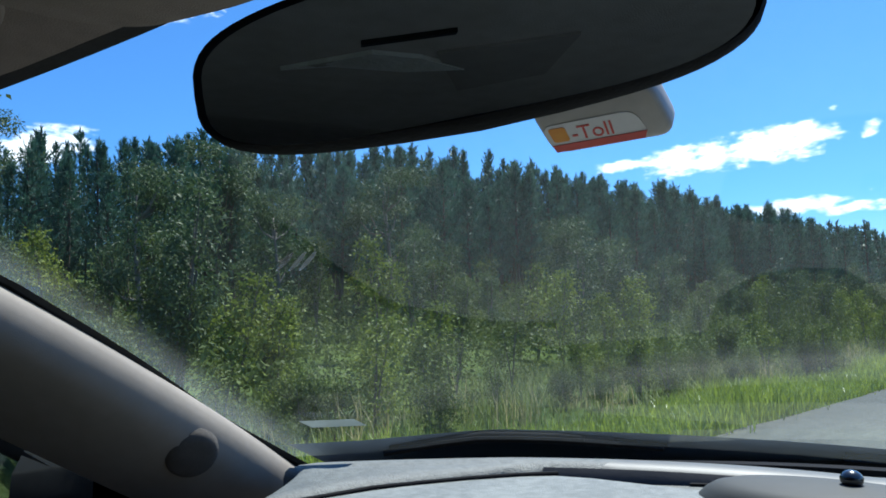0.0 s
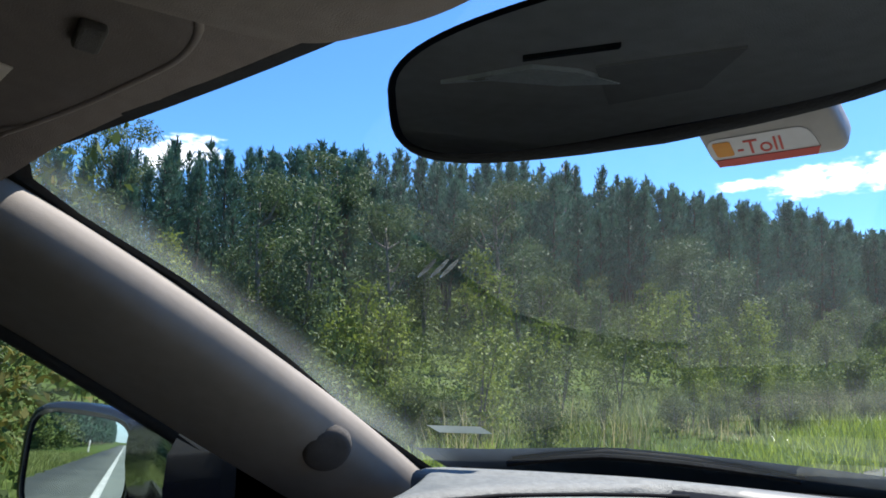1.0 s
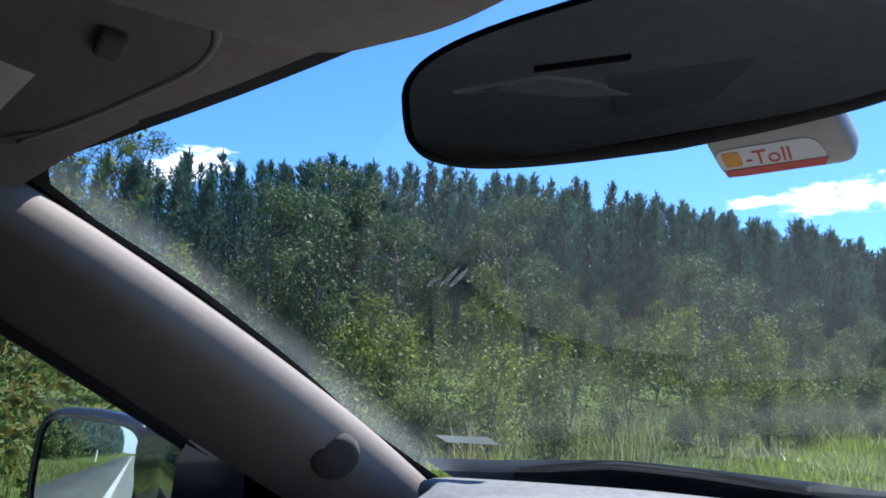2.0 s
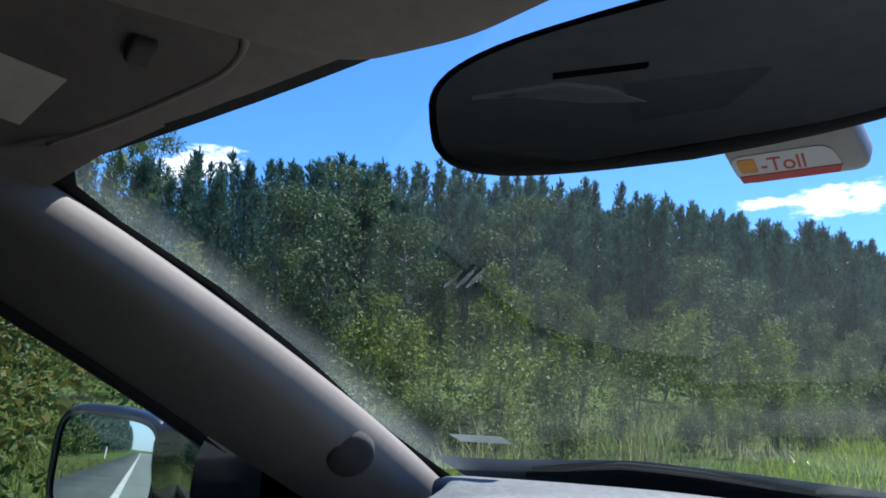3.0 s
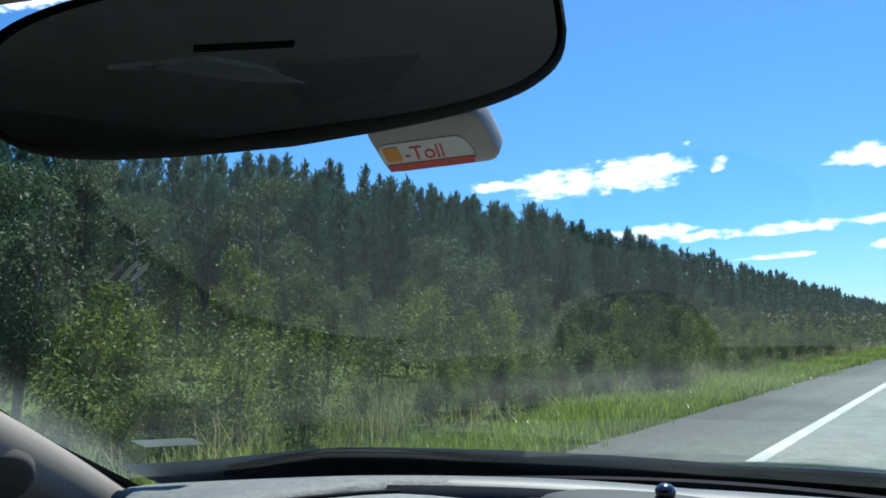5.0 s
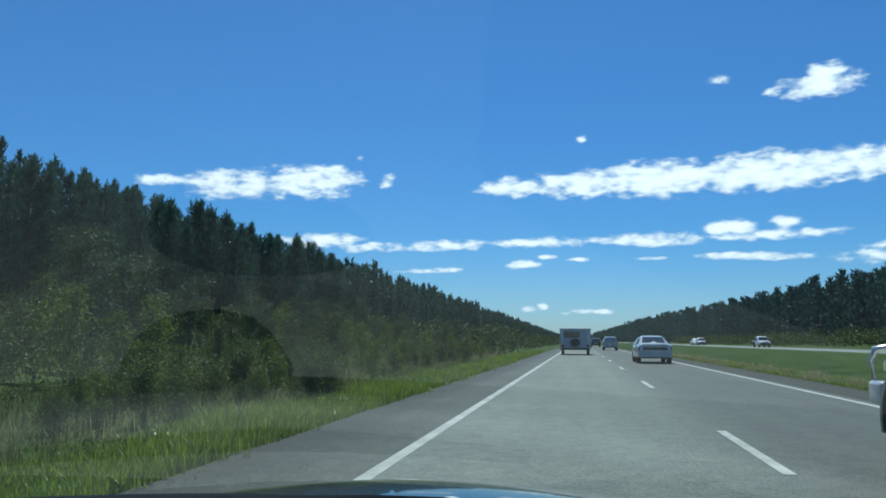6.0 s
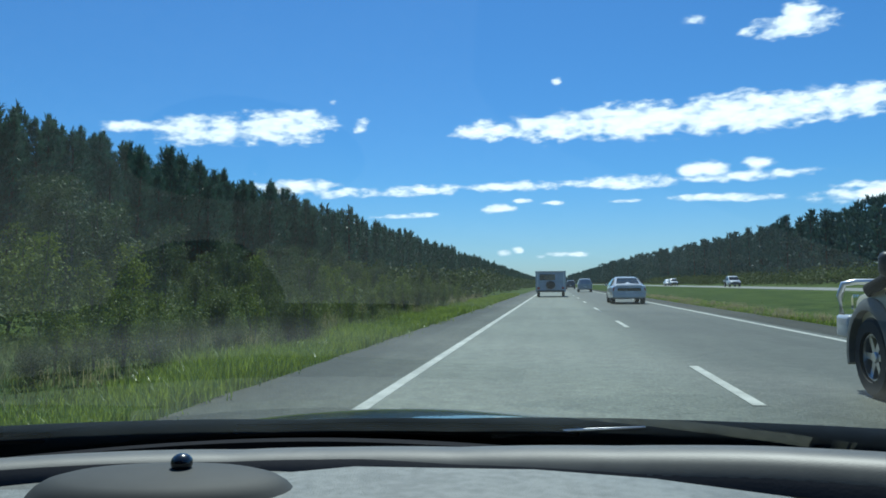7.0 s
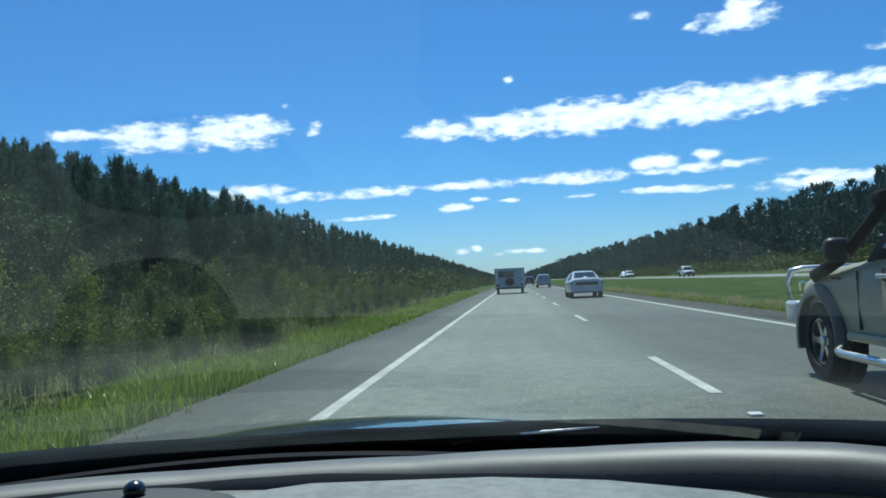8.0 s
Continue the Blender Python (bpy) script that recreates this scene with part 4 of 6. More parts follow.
# ---- the car that the camera rides in: its cabin, closed round ----
CX = 0.12            # the car's middle
CAR = thing("car", "black car cabin with grey trim, seen from the front seat", "car")


def base_y(x):
    return 1.18 - (0.95 if x < CX else 0.6) * (x - CX) ** 2


def ws_y(x, z):
    return base_y(x) - 2.0 * (z - 0.91)


def head_z(x):
    return 1.352 - 0.20 * (x - CX) ** 2


def left_edge(z):
    """x of the windscreen's side edge at a height."""
    return lerp([(0.86, -0.66), (0.896, -0.656), (0.993, -0.637), (1.047, -0.614), (1.10, -0.597), (1.156, -0.582), (1.232, -0.576), (1.27, -0.57)], z)


def sheet(bm, f, us, vs, thick):
    """A curved plate: f(u, v) gives a point, thick a vector to its other face."""
    t = Vector(thick)
    a = [[bm.verts.new(f(u, v)) for u in us] for v in vs]
    b = [[bm.verts.new(Vector(f(u, v)) + t) for u in us] for v in vs]
    n, m = len(us), len(vs)
    for j in range(m - 1):
        for i in range(n - 1):
            bm.faces.new((a[j][i], a[j][i + 1], a[j + 1][i + 1], a[j + 1][i]))
            bm.faces.new((b[j][i], b[j + 1][i], b[j + 1][i + 1], b[j][i + 1]))
    for j in range(m - 1):
        bm.faces.new((a[j][0], a[j + 1][0], b[j + 1][0], b[j][0]))
        bm.faces.new((a[j][-1], b[j][-1], b[j + 1][-1], a[j + 1][-1]))
    for i in range(n - 1):
        bm.faces.new((a[0][i], b[0][i], b[0][i + 1], a[0][i + 1]))
        bm.faces.new((a[-1][i], a[-1][i + 1], b[-1][i + 1], b[-1][i]))
    bmesh.ops.recalc_face_normals(bm, faces=bm.faces)
    return bm


def span(a, b, n):
    return [a + (b - a) * i / (n - 1) for i in range(n)]


# windscreen: one pane, bowed
def bulge(u, v):
    """The pane bows outwards between foot and header."""
    return 0.006 * math.sin(math.pi * v) * (1 - (2 * u - 1) ** 4)


def ws_point(u, v):
    x0 = -0.66 + 0.09 * v
    x = x0 + (2 * CX - 2 * x0) * u
    z = 0.885 + (head_z(x) + 0.012 - 0.885) * v
    return (x, ws_y(x, z) + 0.012 + bulge(u, v), z)


bm = bmesh.new()
us, vs = span(0, 1, 25), span(0, 1, 9)
grid = [[bm.verts.new(ws_point(u, v)) for u in us] for v in vs]
for j in range(8):
    for i in range(24):
        bm.faces.new((grid[j][i], grid[j][i + 1], grid[j + 1][i + 1], grid[j + 1][i]))
ws = part("windscreen", bm, M["windscreen"], CAR, "dusty curved windscreen glass", True)
ws.visible_shadow = False

# black seal round the glass
for side in (-1, 1):
    rings = []
    for z in span(0.875, 1.275, 14):
        x = left_edge(z)
        y = ws_y(x, z)
        k = 0.007 + 0.04 * max(0, (z - 1.225) / 0.05) ** 2
        ring = [(x - 0.02, y - 0.012, z), (x + k * 0.6, ws_y(x + k * 0.6, z) - 0.002, z), (x + k, ws_y(x + k, z) + 0.006, z), (x - 0.02, y + 0.014, z)]
        rings.append(ring if side < 0 else [(2 * CX - a, b, c) for a, b, c in ring])
    part("windscreen_seal", loft(bmesh.new(), rings), M["rubber"], CAR, "black rubber windscreen seal")
rings = []
for x in span(-0.585, 2 * CX + 0.585, 30):
    z = head_z(x)
    y = ws_y(x, z)
    rings.append([(x, y - 0.006, z + 0.004), (x, y - 0.002, z - 0.001), (x, y + 0.012, z - 0.003), (x, y + 0.012, z + 0.014), (x, y - 0.006, z + 0.02)])
part("header_seal", loft(bmesh.new(), rings), M["rubber"], CAR, "black strip along the top of the windscreen")

# pillars
PILLAR = []
for k in range(8):
    z = 1.30 - 0.47 * k / 7
    x = -0.574 - 0.085 * (max(0, 1.235 - z) / 0.34) ** 1.5
    f = k / 7
    PILLAR.append((z, (x, ws_y(x, z) - 0.004), (-0.70 - 0.014 * f * f, -0.11 + 0.62 * f ** 0.93, 1.20 - 0.39 * f)))


def pillar(side):
    rings = []
    for z, (wx, wy), v in PILLAR:
        w, v = Vector((wx, wy, z)), Vector(v)
        across = v - w
        inward = Vector((0.75, -0.55, 0.1)).normalized()
        ring = [w + Vector((-0.014, 0.006, 0.0)), w + Vector((0.0, 0.004, 0.0)), w + Vector((0.012, -0.002, -0.001)), w + Vector((0.020, -0.008, -0.006)), w + Vector((0.0255, -0.016, -0.0134)), w + Vector((0.028, -0.026, -0.0218)), w + Vector((0.0285, -0.036, -0.030))]
        lip_end, across = ring[-1], v - ring[-1]
        for t in (0.12, 0.27, 0.42, 0.57, 0.72, 0.86):
            ring.append(lip_end + across * t + inward * 0.016 * math.sin(math.pi * (0.15 + 0.85 * t)))
        ring += [v, v + Vector((-0.012, 0.02, -0.004)), v + Vector((-0.03, 0.06, 0.05))]
        if side > 0:
            ring = [Vector((2 * CX - p.x, p.y, p.z)) for p in ring]
        rings.append(ring)
    # more rings between, for an even curve
    fine = []
    last = len(rings) - 1
    for i in range(last):
        for k in range(5):
            t = k / 5
            ring = []
            for a, b, c, d in zip(rings[max(0, i - 1)], rings[i], rings[i + 1], rings[min(last, i + 2)]):
                ring.append(0.5 * (2 * b + (c - a) * t + (2 * a - 5 * b + 4 * c - d) * t * t + (3 * b - a - 3 * c + d) * t ** 3))
            fine.append(ring)
    fine.append(rings[-1])
    return part("a_pillar", loft(bmesh.new(), fine), M["trim_grey"], CAR, "smooth grey windscreen pillar trim", True, 50)


for side in (-1, 1):
    pil = pillar(side)
path = [(v[0] - 0.004, v[1] + 0.006, v[2] - 0.006) for z, w, v in PILLAR]
part("door_seal", tube(bmesh.new(), path, 0.010, 8), M["rubber"], CAR, "black rubber door seal along the pillar", True)
# round speaker grille at the pillar's foot
bm = bmesh.new()
c = Vector((-0.609, 0.447, 0.942))
nrm = Vector((0.76, -0.25, -0.57)).normalized()
e1 = nrm.cross(Vector((0, 0, 1))).normalized()
e2 = e1.cross(nrm)
rings = []
for r, d in ((0.033, -0.010), (0.032, -0.002), (0.029, 0.002), (0.024, 0.004), (0.013, 0.0055), (0.002, 0.006)):
    rings.append([c + e1 * r * math.cos(a) + e2 * r * 1.15 * math.sin(a) + nrm * (d - 0.002) for a in span(0, 2 * math.pi * 31 / 32, 32)])
part("tweeter", loft(bm, rings), M["tweeter_cloth"], CAR, "round dark grey tweeter grille", True, 40)

# roof lining
def roof_point(u, v):
    x = -0.70 + 1.64 * u
    yh = ws_y(x, head_z(x)) + 0.001
    y = yh + (-1.75 - yh) * v
    crown = 0.055 * (1 - (1 - v) ** 3)
    edge = abs(x - CX) / 0.82
    return (x, y, head_z(x) - 0.001 + crown - 0.07 * max(0, edge - 0.72) / 0.28 - 0.10 * max(0, v - 0.75))


part("roof_lining", sheet(bmesh.new(), roof_point, span(0, 1, 25), span(0, 1, 16), (0, 0, 0.035)), M["lining"], CAR, "grey woven roof lining", True, 40)

# folded sun visor with its paper label, and the roof console beside it
def rounded(points, r, n=5):
    """An outline with rounded corners."""
    out = []
    m = len(points)
    for i, p in enumerate(points):
        p, a, b = Vector(p), Vector(points[i - 1]), Vector(points[(i + 1) % m])
        d0, d1 = (a - p), (b - p)
        k = min(r, d0.length * 0.45, d1.length * 0.45)
        s, e = p + d0.normalized() * k, p + d1.normalized() * k
        for j in range(n + 1):
            t = j / n
            out.append(tuple(s * (1 - t) ** 2 + p * 2 * t * (1 - t) + e * t ** 2))
    return out


def plate(outline, z0, z1, bevel):
    bm = slab(bmesh.new(), outline, z0, z1)
    bmesh.ops.bevel(bm, geom=[e for e in bm.edges if abs(e.verts[0].co.z - e.verts[1].co.z) < 1e-6], offset=bevel, segments=3, affect="EDGES", profile=0.5)
    return bm


def under_roof(bm, drop):
    """Bend a flat piece, built with its top at z = 0, to the roof lining, so far below it."""
    for v in bm.verts:
        x, y = v.co.x, v.co.y
        yh = ws_y(x, head_z(x)) + 0.001
        v.co.z += roof_point((x + 0.70) / 1.64, min(1.0, max(0.0, (y - yh) / (-1.75 - yh))))[2] - drop
    return bm


def fine_plate(outline, thick, bevel):
    """A plate with inner points, so that it can be bent."""
    bm = plate(outline, -thick, 0.0, bevel)
    bmesh.ops.triangulate(bm, faces=[f for f in bm.faces if len(f.verts) > 4])
    bmesh.ops.subdivide_edges(bm, edges=[e for e in bm.edges if e.calc_length() > 0.06], cuts=3, use_grid_fill=True)
    return bm


visor_edge = [(-0.500, 0.016), (-0.452, 0.053), (-0.395, 0.088), (-0.332, 0.118), (-0.280, 0.140), (-0.225, 0.138), (-0.19, 0.08), (-0.19, -0.10), (-0.50, -0.15)]
visor = part("sun_visor", under_roof(fine_plate(rounded(visor_edge, 0.03), 0.022, 0.009), 0.001), M["visor_cloth"], CAR, "grey fabric sun visor folded up", True, 40)
# paler rim that paints in the light caught by the visor's edge
bm = tube(bmesh.new(), [(x, y, -0.0205) for x, y in rounded(visor_edge, 0.03)[6:34]], 0.0035, 8)
part("visor_piping", under_roof(bm, 0.001), M["lining"], visor, "paler rim in place of the light on the edge", True)
part("visor_label", under_roof(fine_plate([(-0.45, 0.012), (-0.36, 0.035), (-0.345, -0.03), (-0.435, -0.05)], 0.0015, 0.0003), 0.0235), M["sticker"], visor, "pale printed paper label")
part("visor_clip", under_roof(box(bmesh.new(), (-0.300, 0.064, -0.008), (-0.268, 0.084, 0.002), 0.004, 3), 0.0235), M["tweeter_cloth"], visor, "small dark visor clip")
part("roof_console", plate(rounded([(-0.205, 0.17), (-0.185, 0.21), (-0.10, 0.245), (0.28, 0.27), (0.45, 0.2), (0.45, -0.2), (-0.205, -0.2)], 0.03), 1.30, 1.345, 0.012), M["lining"], CAR, "grey roof console above the mirror", True, 40)

# patch, pale streak and dark strip added under the console to draw the mirror's reflections
console = bpy.data.objects["roof_console"]
part("console_panel", slab(bmesh.new(), [(0.158, 0.041), (0.215, -0.037), (0.262, 0.030), (0.237, 0.114)], 1.2975, 1.3005), M["visor_cloth"], console, "grey panel added for a window patch in the mirror")
part("lamp_lens", slab(bmesh.new(), [(0.058, -0.034), (0.092, -0.012), (0.150, -0.004), (0.193, 0.018), (0.150, 0.030), (0.112, 0.026)], 1.2965, 1.3005), M["pale_streak"], console, "pale shape added for the light streak in the mirror")
part("console_slot", slab(bmesh.new(), [(0.100, 0.036), (0.153, 0.083), (0.152, 0.088), (0.098, 0.041)], 1.2965, 1.3005), M["matte_black"], console, "narrow dark strip added for a mark in the mirror")

# dashboard
LIP = [(-0.70, 0.915), (-0.57, 0.917), (-0.40, 0.914), (-0.15, 0.903), (-0.02, 0.897), (0.10, 0.899), (0.27, 0.906), (0.46, 0.924), (0.60, 0.942), (0.70, 0.952), (0.95, 0.955)]
rings = []
for x in span(-0.575, 0.94, 96):
    yb, zl = base_y(x), lerp(LIP, x)
    if x < -0.36:   # the passenger's end of the lip is broad and cut off at a slant
        end = min(-0.165, lerp([(-0.56, 0.568), (-0.507, 0.494), (-0.46, 0.42), (-0.445, 0.53), (-0.425, 0.63), (-0.40, 0.68), (-0.375, 0.735), (-0.36, 0.773)], x) - yb)
        back = [(-0.15 + (end + 0.15) * 0.4, zl - 0.001), (-0.15 + (end + 0.15) * 0.8, zl - 0.005), (end, zl - 0.014), (end, 0.85), (end, 0.80), (end, 0.75), (end, 0.70), (end, 0.62)]
    else:
        back = [(-0.164, zl - 0.010), (-0.171, zl - 0.020), (-0.176, zl - 0.032), (-0.188, 0.868), (-0.30, 0.868), (-0.55, 0.86), (-0.60, 0.80), (-0.62, 0.62)]
    prof = [(0.02, 0.862), (-0.06, 0.870), (-0.078, zl - 0.022), (-0.09, zl - 0.010), (-0.112, zl - 0.001), (-0.140, zl), (-0.154, zl - 0.003)] + back + [(0.0, 0.62)]
    rings.append([(x, yb + a, b) for a, b in prof])
# one dash surface in two tones, the darker for the lip's shade
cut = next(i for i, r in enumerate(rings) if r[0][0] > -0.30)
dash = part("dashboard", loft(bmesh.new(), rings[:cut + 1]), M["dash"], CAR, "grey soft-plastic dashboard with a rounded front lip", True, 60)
part("front_lip", loft(bmesh.new(), rings[cut:]), M["shaded_dash"], dash, "rounded lip along the windscreen, its shade put into the grey", True, 60)
part("lower_dash", box(bmesh.new(), (-0.70, 0.30, 0.40), (0.94, 0.60, 0.80), 0.02), M["cabin_dark"], dash, "dark lower dashboard")
DROP = [(-0.45, -0.028), (0.0, -0.015), (0.2, 0.0)]     # the top sinks towards the passenger
front = [(-0.468, 0.30), (-0.463, 0.406), (-0.452, 0.491), (-0.435, 0.591), (-0.406, 0.645), (-0.375, 0.697), (-0.337, 0.745), (-0.30, 0.782), (-0.25, 0.786), (-0.11, 0.79), (0.02, 0.815), (0.19, 0.845), (0.37, 0.85), (0.48, 0.835), (0.585, 0.788), (0.67, 0.712), (0.74, 0.62), (0.78, 0.5)]
outline = front + [(0.80, 0.30), (0.70, 0.26), (-0.30, 0.24), (-0.45, 0.26)]
bm = plate(outline[::-1], 0.885, 0.930, 0.006)
bmesh.ops.triangulate(bm, faces=[f for f in bm.faces if len(f.verts) > 4])
for v in bm.verts:
    v.co.z += lerp(DROP, v.co.x)
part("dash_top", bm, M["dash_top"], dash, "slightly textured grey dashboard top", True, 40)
seam = [(x, y + 0.003, 0.9312 + lerp(DROP, x)) for x, y in front[1:8]]
part("dash_seam", tube(bmesh.new(), seam, 0.0035, 6), M["matte_black"], dash, "black gap between lip and dashboard top", True)
# raised oval pod with the light sensor on it
rings = []
for s, z in ((1.04, 0.924), (0.98, 0.931), (0.90, 0.9365), (0.78, 0.940), (0.5, 0.9425), (0.25, 0.944), (0.02, 0.9445)):
    rings.append([(0.035 + 0.115 * s * math.cos(a) + 0.02 * s * math.sin(a), 0.755 + (0.058 if math.sin(a) > 0 else 0.062) * s * math.sin(a), z) for a in span(0, 2 * math.pi * 35 / 36, 36)])
pod = part("dash_pod", loft(bmesh.new(), rings), M["pod_plastic"], dash, "raised dark oval pod on the dashboard", True, 50)
bm = bmesh.new()
bmesh.ops.create_uvsphere(bm, u_segments=20, v_segments=12, radius=0.0100, matrix=Matrix.Translation((0.050, 0.762, 0.9490)) @ Matrix.Diagonal((1, 1, 0.85, 1)))
part("light_sensor", bm, M["black_paint"], pod, "glossy black dome of the light sensor", True)


# plain insert between the top and the lip
def insert_z(x, y):
    """The insert lies below the lip and climbs a little towards the passenger's end of it."""
    y0, y1 = lerp(front, x) - 0.012, base_y(x) - 0.183
    f = min(1.0, max(0.0, (y - y0) / (y1 - y0)))
    return lerp([(-0.33, 0.880), (0.3, 0.880), (0.7, 0.895)], x) + f * lerp([(-0.33, 0.006), (0.0, 0.004), (0.1, 0.0)], x)


bm = bmesh.new()
lo_e = []
for x in span(-0.33, 0.74, 30):
    ys = span(lerp(front, x) - 0.012, base_y(x) - 0.176, 5)
    lo_e.append([bm.verts.new((x, y, insert_z(x, y))) for y in ys])
for ra, rb in zip(lo_e, lo_e[1:]):
    for i in range(4):
        bm.faces.new((ra[i], rb[i], rb[i + 1], ra[i + 1]))
part("dash_insert", bm, M["dash"], dash, "", True)
# black plate, added so that a dark arch shows reflected in the windscreen
bm = bmesh.new()
arch = [(-0.190, 0.975), (-0.172, 0.945), (-0.160, 0.915), (-0.140, 0.888), (-0.115, 0.878), (-0.085, 0.878), (-0.05, 0.886), (-0.015, 0.902), (0.003, 0.925), (0.014, 0.95), (0.024, 0.978)]
rows_g = []
for x, y0 in arch:
    rows_g.append([bm.verts.new((x, y, insert_z(x, y) + 0.0035)) for y in span(y0, base_y(x) - 0.178, 6)])
for ra, rb in zip(rows_g, rows_g[1:]):
    for i in range(5):
        bm.faces.new((ra[i], rb[i], rb[i + 1], ra[i + 1]))
part("speaker_grille", bm, M["matte_black"], dash, "flat black plate added behind the pod to darken the glass reflection", True)
# dark strip that paints in the shade along the back of the lip
rings = []
for x in span(-0.345, 0.93, 70):
    yb, zl, k = base_y(x), lerp(LIP, x), lerp([(0.15, 0.0), (0.5, 1.0)], x)
    rings.append([(x, yb - 0.1615 - 0.009 * k, zl - 0.0058 - 0.0135 * k), (x, yb - 0.1665 - 0.0055 * k, zl - 0.0110 - 0.0105 * k), (x, yb - 0.173 - 0.002 * k, zl - 0.020 - 0.006 * k), (x, yb - 0.1785, zl - 0.033), (x, yb - 0.17, zl - 0.034), (x, yb - 0.165, zl - 0.014 - 0.01 * k)])
part("lip_strip", loft(bmesh.new(), rings), M["black_plastic"], dash, "dark strip standing in for the shade behind the lip", True, 40)
# unseen black slot, added for the dark band that the windscreen reflects
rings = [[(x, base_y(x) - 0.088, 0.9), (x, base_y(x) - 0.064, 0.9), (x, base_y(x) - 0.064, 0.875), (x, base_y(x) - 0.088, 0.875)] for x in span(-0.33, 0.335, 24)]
part("defroster_slot", loft(bmesh.new(), rings), M["matte_black"], dash, "black slot added for the dark band in the glass")
# instrument hood before the driver, widened and darkened to stand in for roof shade
rings = []
for x in span(0.26, 0.80, 24):
    t = (x - 0.53) / 0.27
    k = math.sqrt(max(0.0, 1 - t * t))
    rings.append([(x, 0.36, 0.925), (x, 0.67 + 0.085 * k, 0.926), (x, 0.66 + 0.075 * k, 0.928 + 0.009 * k), (x, 0.58 + 0.03 * k, 0.929 + 0.028 * k), (x, 0.48, 0.929 + 0.042 * k), (x, 0.40, 0.929 + 0.036 * k), (x, 0.365, 0.928 + 0.016 * k)])
part("instrument_hood", loft(bmesh.new(), rings), M["pod_plastic"], dash, "low rounded hood over the instruments, dark in place of roof shade", True, 60)

# black band along the foot of the glass, the cowl, wipers and bonnet
FRIT = [(-0.66, 0.925), (-0.60, 0.925), (-0.47, 0.936), (-0.20, 0.910), (0.0, 0.893), (0.24, 0.902), (0.54, 0.935), (0.75, 0.961), (0.95, 0.971)]
rings = []
for x in span(-0.66, 0.90, 48):
    zt = lerp(FRIT, x)
    rings.append([(x, ws_y(x, 0.85) + 0.045, 0.85), (x, ws_y(x, zt) + 0.045, zt + 0.006), (x, ws_y(x, zt) + 0.050, zt + 0.005), (x, ws_y(x, 0.85) + 0.050, 0.85)])
part("windscreen_band", loft(bmesh.new(), rings), M["frit"], CAR, "black printed band along the foot of the windscreen", True, 40)
rings = []
for x in span(-0.72, 0.96, 40):
    yb = base_y(x)
    rings.append([(x, yb + 0.10, 0.845), (x, yb + 0.12, 0.862), (x, yb + 0.17, 0.864), (x, yb + 0.26, 0.852), (x, yb + 0.26, 0.80), (x, yb + 0.10, 0.80)])
part("cowl", loft(bmesh.new(), rings), M["matte_black"], CAR, "black plastic cowl below the windscreen", True, 40)


def wiper(x0, x1, lift):
    th = bmesh.new()
    pts, pts2 = [], []
    for i in range(9):
        t = i / 8
        x = x0 + (x1 - x0) * t
        z = lerp(FRIT, x) - 0.014 + lift * (1 - t) * t * 4
        pts.append((x, ws_y(x, z) + 0.034, z + 0.002))
        pts2.append((x, ws_y(x, z) + 0.022, z - 0.002))
    tube(th, pts, [0.006, 0.006, 0.006, 0.006, 0.005, 0.005, 0.004, 0.003, 0.003], 8)
    w = part("wiper", th, M["matte_black"], CAR, "black wiper arm lying on the glass", True)
    b = tube(bmesh.new(), pts2, 0.005, 6)
    part("wiper_blade", b, M["matte_black"], w)


wiper(-0.58, -0.30, 0.010)
wiper(-0.10, 0.42, 0.004)
# bright bar added for the sun glint along the wiper
part("wiper_arm", tube(bmesh.new(), [(0.50, ws_y(0.50, 0.931) + 0.022, 0.931), (0.39, ws_y(0.39, 0.905) + 0.024, 0.905), (0.295, ws_y(0.295, 0.880) + 0.024, 0.880)], [0.0012, 0.0022, 0.0035], 6), M["chrome"], CAR, "thin bright bar standing in for the glint along the wiper", True)
bm = bmesh.new()


def bonnet_point(u, v):
    x = CX - 0.78 + 1.56 * u
    y0 = base_y(x) + 0.27
    return (x, y0 + (2.15 - 0.25 * (2 * u - 1) ** 2 - y0) * v, 0.858 - 0.05 * (2 * u - 1) ** 2 - 0.03 * v - 0.12 * v ** 3)


part("bonnet", sheet(bm, bonnet_point, span(0, 1, 17), span(0, 1, 9), (0, 0, -0.03)), M["black_paint"], CAR, "glossy black bonnet", True, 40)
for side in (-1, 1):
    xs = (CX + side * 0.80, CX + side * 0.86)
    part("front_wing", box(bmesh.new(), (min(xs), 0.66, 0.25), (max(xs), 1.95, 0.66), 0.02), M["black_paint"], CAR)

# pale plate behind the glass, and a shiny bead added for the sun glint at its foot
lx, ly, lz = -0.559, 0.633, 0.964
bm = bmesh.new()
rings = [[(x, ws_y(x, z) - 0.004 - d, z) for x, z in ((lx - 0.020, lz - 0.001), (lx + 0.025, lz - 0.001), (lx + 0.025, lz + 0.010), (lx - 0.020, lz + 0.010))] for d in (0.0, 0.001)]
part("registration_label", loft(bm, rings), M["pale_backing"], CAR, "pale translucent plate low on the windscreen")
bm = bmesh.new()
bmesh.ops.create_uvsphere(bm, u_segments=14, v_segments=8, radius=0.012, matrix=Matrix.Translation((0.204, 1.36, 0.8765)) @ Matrix.Diagonal((1.9, 1, 0.55, 1)))
part("washer_jet", bm, M["chrome"], CAR, "shiny bead added for the sun glint on the cowl", True)

